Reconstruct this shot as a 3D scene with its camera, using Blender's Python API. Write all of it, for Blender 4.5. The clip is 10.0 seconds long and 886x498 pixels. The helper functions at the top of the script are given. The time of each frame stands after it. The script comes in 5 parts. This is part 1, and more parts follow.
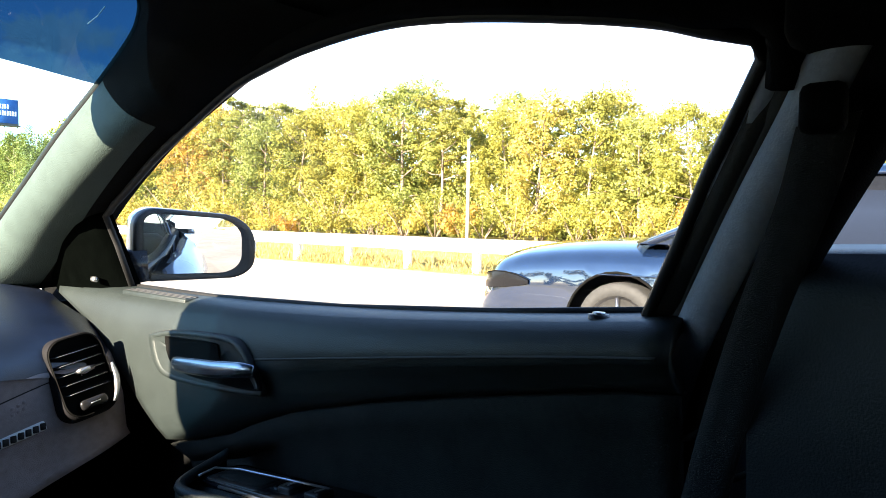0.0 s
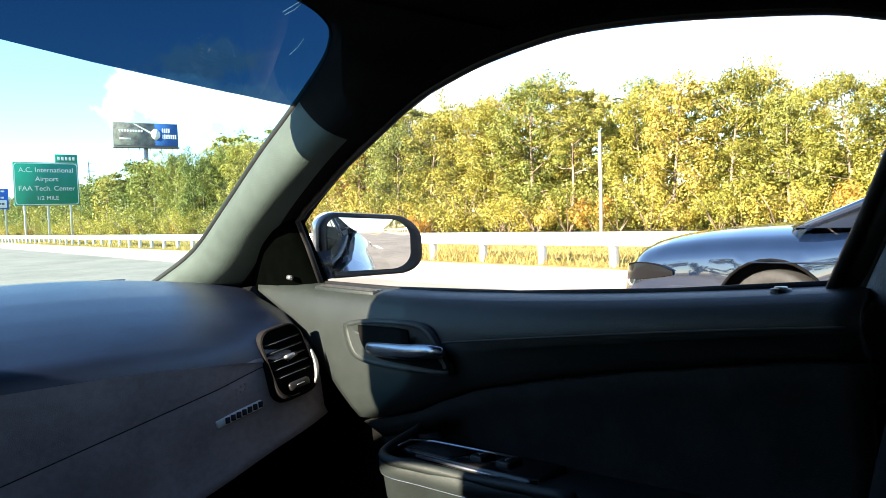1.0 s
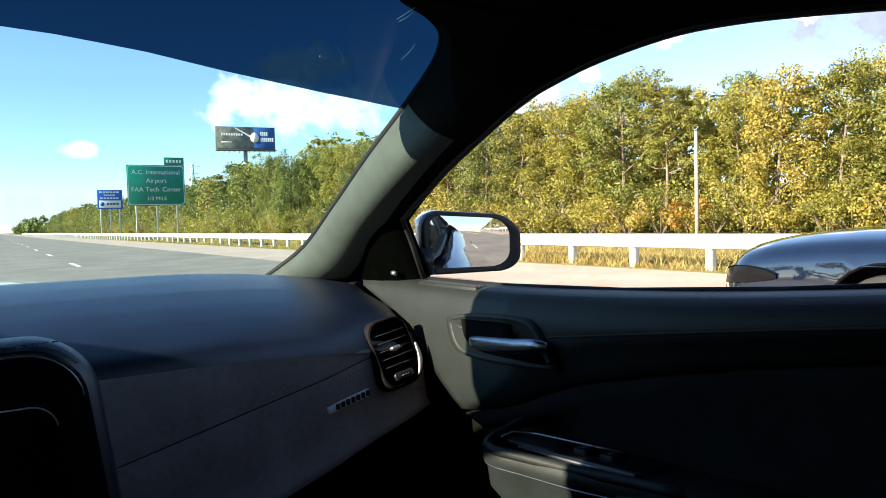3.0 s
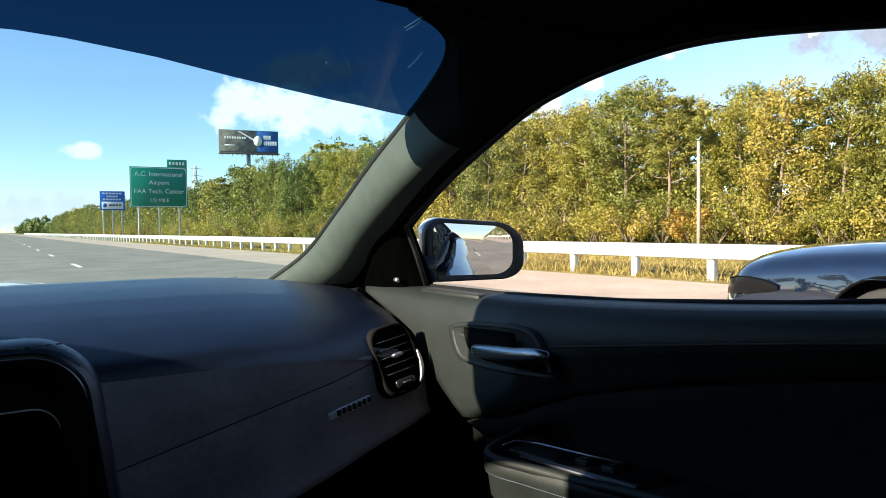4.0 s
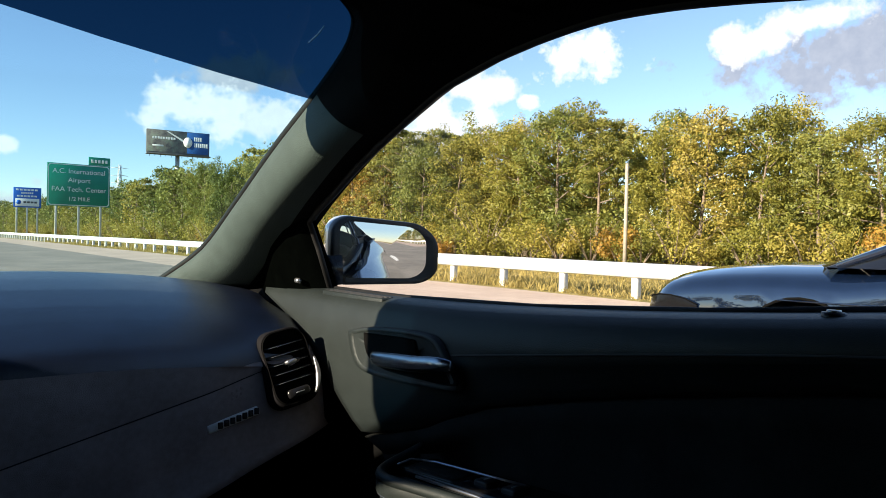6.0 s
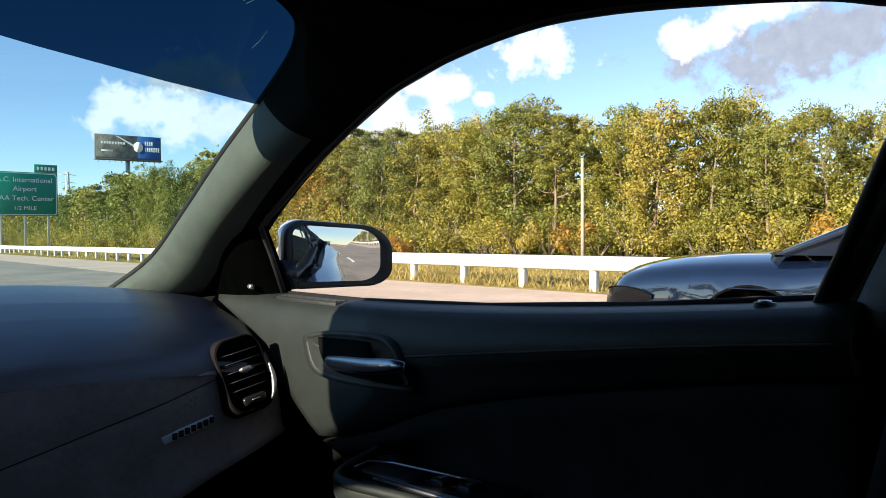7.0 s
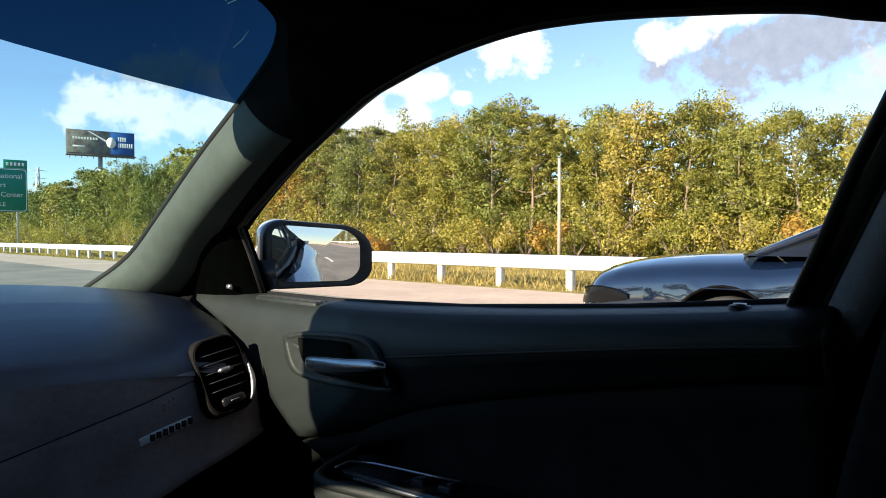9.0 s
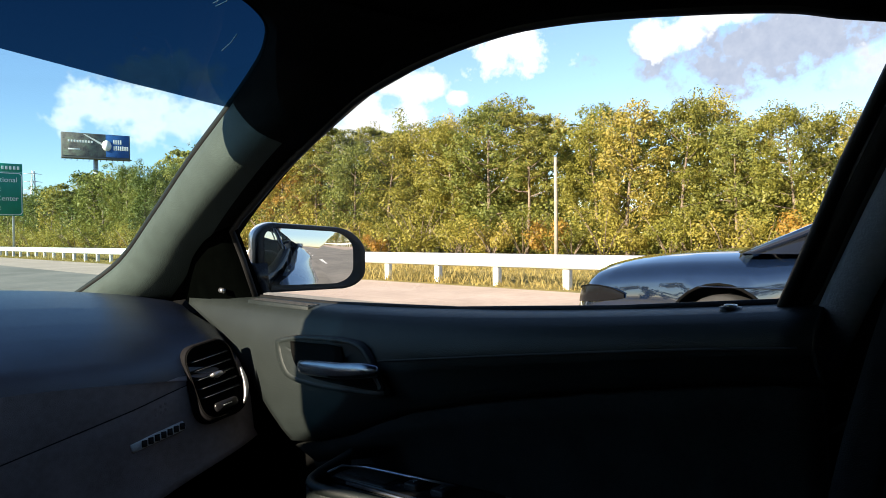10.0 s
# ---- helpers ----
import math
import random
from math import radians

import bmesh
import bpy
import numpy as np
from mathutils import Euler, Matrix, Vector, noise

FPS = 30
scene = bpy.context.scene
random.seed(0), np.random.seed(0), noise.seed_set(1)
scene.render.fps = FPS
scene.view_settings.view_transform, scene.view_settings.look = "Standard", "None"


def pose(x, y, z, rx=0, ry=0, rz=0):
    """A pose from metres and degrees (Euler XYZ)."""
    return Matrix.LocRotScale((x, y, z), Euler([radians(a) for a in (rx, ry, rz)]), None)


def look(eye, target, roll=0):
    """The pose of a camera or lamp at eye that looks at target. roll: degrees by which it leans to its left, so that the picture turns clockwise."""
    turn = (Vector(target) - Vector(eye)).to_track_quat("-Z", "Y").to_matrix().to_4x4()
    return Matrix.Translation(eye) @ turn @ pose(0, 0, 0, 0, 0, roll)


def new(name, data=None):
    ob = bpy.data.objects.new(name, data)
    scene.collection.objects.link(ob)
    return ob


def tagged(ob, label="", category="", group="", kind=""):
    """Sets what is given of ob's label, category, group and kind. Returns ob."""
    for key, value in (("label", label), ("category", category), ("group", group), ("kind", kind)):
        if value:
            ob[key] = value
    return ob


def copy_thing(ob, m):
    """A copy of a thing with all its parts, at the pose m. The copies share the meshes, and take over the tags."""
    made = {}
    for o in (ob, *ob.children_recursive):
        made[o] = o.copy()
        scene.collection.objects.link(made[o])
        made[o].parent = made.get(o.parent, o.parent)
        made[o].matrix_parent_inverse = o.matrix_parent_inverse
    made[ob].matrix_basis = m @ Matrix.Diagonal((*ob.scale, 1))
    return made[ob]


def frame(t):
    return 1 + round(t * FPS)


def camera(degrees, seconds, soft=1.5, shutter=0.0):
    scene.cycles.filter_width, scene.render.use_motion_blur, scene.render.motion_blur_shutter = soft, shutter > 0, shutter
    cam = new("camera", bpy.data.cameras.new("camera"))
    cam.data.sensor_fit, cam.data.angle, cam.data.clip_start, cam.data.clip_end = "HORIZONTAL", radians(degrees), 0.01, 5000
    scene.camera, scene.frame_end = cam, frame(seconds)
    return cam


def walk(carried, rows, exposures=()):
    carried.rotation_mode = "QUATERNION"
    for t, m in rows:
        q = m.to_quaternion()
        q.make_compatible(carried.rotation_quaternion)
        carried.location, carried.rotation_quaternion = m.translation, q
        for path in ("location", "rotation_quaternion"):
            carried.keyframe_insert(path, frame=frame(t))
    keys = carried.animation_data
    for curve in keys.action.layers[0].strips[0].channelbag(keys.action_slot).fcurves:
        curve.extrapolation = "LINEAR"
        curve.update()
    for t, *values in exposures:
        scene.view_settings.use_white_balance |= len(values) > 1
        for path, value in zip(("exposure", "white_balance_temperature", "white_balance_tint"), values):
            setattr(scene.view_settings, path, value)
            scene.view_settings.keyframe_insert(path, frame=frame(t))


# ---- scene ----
cam = camera(65.3, 10.0, soft=0.9)
PATH = [
    (0, (0.092, -0.08, 1.138), (1.647, 1.173, 1.046), 0.8),
    (0.5, (0.071, -0.073, 1.12), (1.555, 1.266, 1.056), 0.7),
    (1, (-0.005, -0.093, 1.132), (1.286, 1.432, 1.037), -2.0),
    (1.5, (-0.024, -0.093, 1.126), (1.121, 1.544, 1.042), -3.0),
    (2, (-0.027, -0.12, 1.133), (1.083, 1.542, 1.037), -3.3),
    (2.5, (-0.043, -0.105, 1.127), (1.053, 1.565, 1.032), -2.5),
    (4, (-0.051, -0.102, 1.131), (1.036, 1.576, 1.064), -0.9),
    (4.5, (-0.064, -0.109, 1.131), (1.021, 1.57, 1.067), -0.7),
    (5, (-0.061, -0.128, 1.151), (1.048, 1.535, 1.069), -1.2),
    (5.5, (-0.008, -0.081, 1.12), (1.175, 1.531, 1.073), -0.4),
    (5.7, (0.042, -0.047, 1.106), (1.257, 1.542, 1.071), 0.7),
    (7, (0.05, -0.063, 1.111), (1.382, 1.428, 1.076), -0.5),
    (7.5, (0.06, -0.087, 1.13), (1.435, 1.365, 1.096), -0.5),
    (8, (0.057, -0.066, 1.116), (1.449, 1.37, 1.094), -0.4),
    (8.5, (0.055, -0.066, 1.117), (1.44, 1.376, 1.09), -0.4),
    (9, (0.042, -0.064, 1.115), (1.423, 1.383, 1.076), -0.2),
    (9.5, (0.065, -0.081, 1.128), (1.432, 1.378, 1.075), -0.4),
    (10, (0.051, -0.066, 1.118), (1.438, 1.375, 1.079), -0.7),
]
walk(cam, [(t, look(eye, target, roll)) for t, eye, target, roll in PATH],
     [(0, 3.66), (0.5, 3.4), (1.0, 3.05), (1.5, 2.72), (2.0, 2.57), (2.5, 2.38), (4.0, 2.0), (4.5, 1.9), (7.0, 1.8), (10.0, 1.9)])

# ---- light ----
SUN_DIR = Vector((-0.93, 0.035, 0.37)).normalized()      # towards the sun
SUN_EL = math.asin(SUN_DIR.z)
SUN_AZ = math.atan2(SUN_DIR.x, SUN_DIR.y)
sun = new("sun", bpy.data.lights.new("sun", "SUN"))
sun.data.energy, sun.data.angle, sun.data.color = 5.2, radians(0.5), (1.0, 0.87, 0.67)
sun.matrix_world = look((0, 0, 0), -SUN_DIR)

world = bpy.data.worlds.new("world")
scene.world = world
world.use_nodes = True
WT = world.node_tree


def wmath(op, a, b=None, clamp=False):
    n = WT.nodes.new("ShaderNodeMath")
    n.operation, n.use_clamp = op, clamp
    for k, v in enumerate((a, b)):
        if v is None:
            continue
        if isinstance(v, (int, float)):
            n.inputs[k].default_value = v
        else:
            WT.links.new(v, n.inputs[k])
    return n.outputs[0]


def wdot(vec, d):
    n = WT.nodes.new("ShaderNodeVectorMath")
    n.operation = "DOT_PRODUCT"
    WT.links.new(vec, n.inputs[0])
    n.inputs[1].default_value = d
    return n.outputs["Value"]


sky = WT.nodes.new("ShaderNodeTexSky")
sky.sky_type, sky.sun_disc = "NISHITA", False
sky.sun_elevation, sky.sun_rotation = SUN_EL, SUN_AZ
sky.air_density, sky.dust_density, sky.ozone_density = 0.9, 0.06, 2.6
coord = WT.nodes.new("ShaderNodeTexCoord").outputs["Generated"]


def wnoise(scale, detail, rough):
    n = WT.nodes.new("ShaderNodeTexNoise")
    n.inputs["Scale"].default_value, n.inputs["Detail"].default_value, n.inputs["Roughness"].default_value = scale, detail, rough
    WT.links.new(coord, n.inputs["Vector"])
    return n.outputs[0]


puff = wnoise(22, 6, 0.62)
fine = wnoise(60, 4, 0.6)
# clouds: azimuth and elevation of the centre, half width and half height (degrees), shade (1 white, 0 grey)
CLOUDS = [(19.5, 9.6, 4.2, 2.4, 1.0), (17.0, 9.4, 2.6, 1.9, 1.0), (24.5, 9.3, 4.6, 1.9, 0.9), (21.5, 12.4, 4.5, 1.6, 0.5), (48.9, 14.5, 3.7, 1.7, 1.0),
          (50.8, 14.8, 2.0, 1.6, 1.0), (69.8, 13.6, 9.0, 3.2, 0.30), (62.4, 14.9, 2.6, 1.3, 1.0), (66.0, 16.2, 4.0, 1.2, 0.9), (77.0, 11.6, 4.2, 1.8, 0.6), (38.0, 9.0, 5.0, 2.6, 0.9), (41.5, 12.2, 3.0, 1.4, 0.85),
          (5.8, 5.9, 1.2, 0.6, 1.0), (2.0, 1.6, 9.0, 1.5, 0.7), (14.0, 2.6, 7.0, 1.2, 0.7), (45.3, 11.2, 1.0, 0.6, 1.0)]
deep = WT.nodes.new("ShaderNodeMixRGB")
deep.blend_type, deep.inputs[0].default_value = "MULTIPLY", 1.0
deep.inputs[2].default_value = (0.99, 0.98, 1.01, 1)
WT.links.new(sky.outputs[0], deep.inputs[1])
colour = deep.outputs[0]
mask_all, shade_all = None, None
for az, el, a, b, s in CLOUDS:
    az, el = radians(az), radians(el)
    d = Vector((math.sin(az) * math.cos(el), math.cos(az) * math.cos(el), math.sin(el)))
    r = Vector((math.cos(az), -math.sin(az), 0))
    u = r.cross(d)
    du = wmath("DIVIDE", wdot(coord, r), math.sin(radians(a)))
    dv = wmath("DIVIDE", wdot(coord, u), math.sin(radians(b)))
    dv0 = wmath("SUBTRACT", dv, 0.0)
    rr = wmath("SQRT", wmath("ADD", wmath("MULTIPLY", du, du), wmath("MULTIPLY", dv0, dv0)))
    front = wmath("GREATER_THAN", wdot(coord, d), 0.7)
    wob = wmath("ADD", wmath("MULTIPLY", wmath("SUBTRACT", puff, 0.5), 3.3), wmath("MULTIPLY", wmath("SUBTRACT", fine, 0.5), 0.55))
    m = wmath("MULTIPLY", wmath("SUBTRACT", wmath("ADD", 1.12, wob), rr), 1.8, True)
    m = wmath("MULTIPLY", m, front)
    tone = wmath("MULTIPLY", m, s)
    mask_all = m if mask_all is None else wmath("MAXIMUM", mask_all, m)
    shade_all = tone if shade_all is None else wmath("MAXIMUM", shade_all, tone)
bright = WT.nodes.new("ShaderNodeMixRGB")
bright.inputs[1].default_value, bright.inputs[2].default_value = (1.45, 1.68, 2.32, 1), (6.0, 6.1, 6.3, 1)
ratio = wmath("DIVIDE", shade_all, wmath("MAXIMUM", mask_all, 0.02), True)
WT.links.new(wmath("SUBTRACT", ratio, wmath("MULTIPLY", fine, 0.25), True), bright.inputs[0])
mix = WT.nodes.new("ShaderNodeMixRGB")
WT.links.new(wmath("MULTIPLY", mask_all, 0.93), mix.inputs[0])
WT.links.new(colour, mix.inputs[1])
WT.links.new(bright.outputs[0], mix.inputs[2])
bg = WT.nodes["Background"]
WT.links.new(mix.outputs[0], bg.inputs[0])
bg.inputs[1].default_value = 0.072

# ---- materials ----


def mat(name, base, rough=0.5, metal=0.0, spec=0.5, vary=0.0, scale=30.0, bump=0.0, bump_scale=200.0, island=0.0, coat=0.0, tones=None):
    """A principled material with two scales of noise in its colour and a fine relief."""
    m = bpy.data.materials.new(name)
    m.use_nodes = True
    t = m.node_tree
    p = t.nodes["Principled BSDF"]
    p.inputs["Roughness"].default_value, p.inputs["Metallic"].default_value = rough, metal
    p.inputs["Specular IOR Level"].default_value, p.inputs["Coat Weight"].default_value = spec, coat
    p.inputs["Base Color"].default_value = (*base, 1)
    tc = t.nodes.new("ShaderNodeTexCoord").outputs["Object"]
    if vary or tones:
        big = t.nodes.new("ShaderNodeTexNoise")
        big.inputs["Scale"].default_value, big.inputs["Detail"].default_value = scale, 5
        t.links.new(tc, big.inputs["Vector"])
        small = t.nodes.new("ShaderNodeTexNoise")
        small.inputs["Scale"].default_value, small.inputs["Detail"].default_value = scale * 9, 4
        t.links.new(tc, small.inputs["Vector"])
        add = t.nodes.new("ShaderNodeMath")
        add.operation = "MULTIPLY_ADD"
        t.links.new(big.outputs[0], add.inputs[0])
        add.inputs[1].default_value = 0.65
        half = t.nodes.new("ShaderNodeMath")
        half.operation = "MULTIPLY"
        t.links.new(small.outputs[0], half.inputs[0])
        half.inputs[1].default_value = 0.35
        t.links.new(half.outputs[0], add.inputs[2])
        ramp = t.nodes.new("ShaderNodeValToRGB")
        if tones:
            ramp.color_ramp.elements[0].color, ramp.color_ramp.elements[1].color = (*tones[0], 1), (*tones[-1], 1)
            for k, c in enumerate(tones[1:-1]):
                e = ramp.color_ramp.elements.new(0.36 + 0.28 * (k + 1) / (len(tones) - 1))
                e.color = (*c, 1)
        else:
            ramp.color_ramp.elements[0].color = (*[c * (1 - vary) for c in base], 1)
            ramp.color_ramp.elements[1].color = (*[min(1, c * (1 + vary)) for c in base], 1)
        ramp.color_ramp.elements[0].position, ramp.color_ramp.elements[-1].position = 0.36, 0.64
        t.links.new(add.outputs[0], ramp.inputs[0])
        t.links.new(ramp.outputs[0], p.inputs["Base Color"])
    if bump:
        n = t.nodes.new("ShaderNodeTexNoise")
        n.inputs["Scale"].default_value, n.inputs["Detail"].default_value = bump_scale, 4
        t.links.new(tc, n.inputs["Vector"])
        b = t.nodes.new("ShaderNodeBump")
        b.inputs["Strength"].default_value, b.inputs["Distance"].default_value = bump, 0.002
        t.links.new(n.outputs[0], b.inputs["Height"])
        t.links.new(b.outputs[0], p.inputs["Normal"])
    return m


def leaf_mat(name, tones, sheen=0.35):
    """Leaves: a colour for each leaf and each tree, and light that shines through."""
    m = bpy.data.materials.new(name)
    m.use_nodes = True
    t = m.node_tree
    p = t.nodes["Principled BSDF"]
    p.inputs["Roughness"].default_value, p.inputs["Specular IOR Level"].default_value = 0.55, sheen
    isl = t.nodes.new("ShaderNodeNewGeometry").outputs["Random Per Island"]
    obj = t.nodes.new("ShaderNodeObjectInfo").outputs["Random"]
    tc = t.nodes.new("ShaderNodeTexCoord").outputs["Object"]
    n = t.nodes.new("ShaderNodeTexNoise")
    n.inputs["Scale"].default_value = 0.55
    t.links.new(tc, n.inputs["Vector"])

    def m2(op, a, b):
        q = t.nodes.new("ShaderNodeMath")
        q.operation = op
        for k, v in enumerate((a, b)):
            if isinstance(v, (int, float)):
                q.inputs[k].default_value = v
            else:
                t.links.new(v, q.inputs[k])
        return q.outputs[0]
    val = m2("ADD", m2("MULTIPLY", isl, 0.30), m2("ADD", m2("MULTIPLY", obj, 0.44), m2("MULTIPLY", n.outputs[0], 0.34)))
    ramp = t.nodes.new("ShaderNodeValToRGB")
    els = ramp.color_ramp.elements
    els[0].position, els[0].color = 0.12, (*tones[0], 1)
    els[1].position, els[1].color = 0.95, (*tones[-1], 1)
    for k, c in enumerate(tones[1:-1]):
        e = els.new(0.12 + 0.83 * (k + 1) / (len(tones) - 1))
        e.color = (*c, 1)
    t.links.new(val, ramp.inputs[0])
    t.links.new(ramp.outputs[0], p.inputs["Base Color"])
    tr = t.nodes.new("ShaderNodeBsdfTranslucent")
    t.links.new(ramp.outputs[0], tr.inputs[0])
    mx = t.nodes.new("ShaderNodeMixShader")
    mx.inputs[0].default_value = 0.36
    t.links.new(p.outputs[0], mx.inputs[1])
    t.links.new(tr.outputs[0], mx.inputs[2])
    t.links.new(mx.outputs[0], t.nodes["Material Output"].inputs[0])
    return m


def pane_mat(name, tint, gloss=0.05):
    """A thin pane: clear with a faint mirror that grows at a slant."""
    m = bpy.data.materials.new(name)
    m.use_nodes = True
    t = m.node_tree
    clear = t.nodes.new("ShaderNodeBsdfTransparent")
    clear.inputs[0].default_value = (*tint, 1)
    gl = t.nodes.new("ShaderNodeBsdfGlossy")
    gl.inputs["Roughness"].default_value = 0.02
    fr = t.nodes.new("ShaderNodeFresnel")
    fr.inputs[0].default_value = 1.3
    mul = t.nodes.new("ShaderNodeMath")
    mul.operation = "MULTIPLY"
    mul.inputs[1].default_value = gloss * 10
    t.links.new(fr.outputs[0], mul.inputs[0])
    mx = t.nodes.new("ShaderNodeMixShader")
    t.links.new(mul.outputs[0], mx.inputs[0])
    t.links.new(clear.outputs[0], mx.inputs[1])
    t.links.new(gl.outputs[0], mx.inputs[2])
    t.links.new(mx.outputs[0], t.nodes["Material Output"].inputs[0])
    return m


# Black leather; the blue in its base stands in for sky sheen.
M_SKY_DASH = mat("sky_blued_dash_leather", (0.0030, 0.0076, 0.0225), 0.30, 0, 0.85, 0.25, 14, 0.3, 900)
# Dark dash vinyl lightened and warmed: fill light is put into its colour.
M_LIT_VINYL = mat("lit_dash_vinyl", (0.285, 0.236, 0.232), 0.50, 0, 0.4, 0.2, 12, 0.4, 900)
M_DOOR = mat("door_vinyl", (0.0108, 0.0142, 0.0140), 0.46, 0, 0.28, 0.2, 12, 0.3, 900)
M_DOORLOW = mat("door_lower_cloth", (0.0125, 0.0135, 0.0125), 0.8, 0, 0.12, 0.3, 20, 0.5, 700)
M_PILLAR = mat("pillar_trim_plastic", (0.031, 0.045, 0.042), 0.68, 0, 0.2, 0.12, 25, 0.6, 500)
# Next two: dark trim raised to blue-grey, sky light put into the base.
M_FRAME_LIT = mat("sky_lit_frame_trim", (0.20, 0.235, 0.31), 0.55, 0, 0.35, 0.15, 25, 0.4, 600)
M_COVER_LIT = mat("sky_lit_pillar_plastic", (0.18, 0.205, 0.255), 0.6, 0, 0.3, 0.12, 25, 0.5, 500)
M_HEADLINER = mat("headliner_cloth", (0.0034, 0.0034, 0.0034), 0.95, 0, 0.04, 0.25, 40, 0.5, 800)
# Near-zero base without specular puts the corner panel's shade into its colour.
M_CORNER_SHADE = mat("shaded_corner_trim", (0.0006, 0.0008, 0.0007), 0.8, 0, 0.0, 0.2, 40, 0.4, 600)
M_POD = mat("matt_pod_vinyl", (0.0065, 0.0062, 0.0072), 0.7, 0, 0.06, 0.2, 25, 0.4, 700)
M_BLACK = mat("black_plastic", (0.004, 0.004, 0.0045), 0.4, 0, 0.35, 0.3, 40, 0.15, 600)
M_RUBBER = mat("black_rubber", (0.006, 0.006, 0.0065), 0.6, 0, 0.25, 0.3, 50, 0.2, 500)
M_GLOSS = mat("gloss_black_trim", (0.008, 0.008, 0.009), 0.22, 0, 0.3)
M_SATIN = mat("satin_silver", (0.42, 0.43, 0.45), 0.28, 0.9, 0.5, 0.1, 60)
M_LEVER = mat("brushed_lever_metal", (0.30, 0.33, 0.37), 0.25, 0.95, 0.5, 0.12, 80)
M_BADGE = mat("badge_aluminium", (0.75, 0.75, 0.74), 0.4, 0.1, 0.5, 0.15, 120)
M_SCREEN = mat("screen_glass", (0.004, 0.004, 0.005), 0.06, 0, 0.5)
M_SEAM = mat("dark_seam", (0.006, 0.006, 0.007), 0.7)
M_THREAD = mat("grey_thread", (0.09, 0.09, 0.095), 0.7)
M_BELT = mat("belt_webbing", (0.008, 0.0085, 0.010), 0.75, 0, 0.3, 0.3, 90, 0.6, 900)
M_SEAT = mat("seat_leather", (0.0045, 0.0055, 0.008), 0.5, 0, 0.25, 0.25, 14, 0.35, 500)
M_PAINT_WHITE = mat("white_car_paint", (0.78, 0.79, 0.80), 0.22, 0, 0.5, 0.03, 8, coat=0.8)
M_PAINT_OWN = mat("pale_blue_car_paint", (0.33, 0.38, 0.45), 0.25, 0.25, 0.5, 0.06, 8, coat=0.8)
M_PAINT_BLACK = mat("dark_car_paint", (0.003, 0.007, 0.020), 0.04, 0.0, 0.8, 0.1, 8, coat=1.0)
M_PAINT_BLUE = mat("blue_car_paint", (0.05, 0.11, 0.24), 0.2, 0.2, 0.5, 0.1, 8, coat=0.8)
M_CARGLASS = mat("dark_tinted_glass", (0.006, 0.007, 0.010), 0.04, 0, 0.8)
M_MIRROR = mat("mirror_silver", (0.70, 0.71, 0.73), 0.015, 1.0)
M_LAMP = mat("smoked_lamp_cover", (0.005, 0.005, 0.006), 0.15, 0, 0.12)
M_TAIL = mat("tail_lamp_red", (0.45, 0.02, 0.02), 0.2, 0, 0.5)
M_TYRE = mat("tyre_rubber", (0.018, 0.018, 0.019), 0.8, 0, 0.3, 0.2, 30)
M_RIM = mat("wheel_alloy", (0.12, 0.12, 0.13), 0.3, 0.9)
M_PANE = pane_mat("clear_pane", (0.965, 0.955, 0.925), 0.006)
M_SCREENPANE = pane_mat("tinted_windscreen_pane", (0.65, 0.81, 0.82), 0.006)
M_STRIP = pane_mat("dark_sun_film", (0.0155, 0.046, 0.088), 0.004)
M_ASPHALT = mat("worn_asphalt", (0.15, 0.14, 0.13), 0.85, 0, 0.3, scale=0.5, bump=0.5, bump_scale=60, tones=[(0.145, 0.136, 0.122), (0.190, 0.176, 0.158), (0.235, 0.214, 0.19)])
M_SHOULDER = mat("pale_shoulder_asphalt", (0.38, 0.305, 0.26), 0.88, 0, 0.3, scale=0.6, bump=0.5, bump_scale=60, tones=[(0.33, 0.262, 0.225), (0.39, 0.31, 0.262), (0.45, 0.36, 0.305)])
M_LINE = mat("road_paint_white", (0.70, 0.70, 0.68), 0.7, 0, 0.3, 0.18, 6)
M_GROUND = mat("dry_grass_ground", (0.20, 0.17, 0.06), 0.95, 0, 0.2, scale=0.35, bump=0.8, bump_scale=12, tones=[(0.10, 0.095, 0.03), (0.20, 0.165, 0.055), (0.30, 0.235, 0.09)])
M_RAIL = mat("painted_galvanised_steel", (0.74, 0.74, 0.73), 0.45, 0.15, 0.5, 0.10, 3)
M_POST = mat("rail_post_steel", (0.66, 0.655, 0.64), 0.6, 0.1, 0.4, 0.18, 5)
M_BARK = mat("grey_bark", (0.16, 0.125, 0.095), 0.9, 0, 0.2, 0.45, 6, 0.9, 40)
M_PALE = mat("weathered_pale_wood", (0.27, 0.24, 0.20), 0.85, 0, 0.2, 0.25, 4, 0.6, 40)
M_SIGN_G = mat("green_sign_sheeting", (0.0, 0.20, 0.135), 0.4, 0, 0.5, 0.10, 1.5)
M_SIGN_B = mat("blue_sign_sheeting", (0.01, 0.11, 0.50), 0.4, 0, 0.5, 0.10, 1.5)
M_SIGN_W = mat("white_sign_sheeting", (0.74, 0.75, 0.74), 0.4, 0, 0.5, 0.05, 2)
M_GALV = mat("galvanised_post", (0.55, 0.56, 0.57), 0.45, 0.5, 0.5, 0.15, 4)
M_BOARD_L = mat("billboard_print_dark", (0.13, 0.12, 0.12), 0.5, 0, 0.3, scale=0.6, tones=[(0.05, 0.05, 0.06), (0.16, 0.15, 0.14), (0.20, 0.26, 0.20)])
M_BOARD_R = mat("billboard_print_blue", (0.02, 0.09, 0.30), 0.5, 0, 0.3, 0.1, 1)
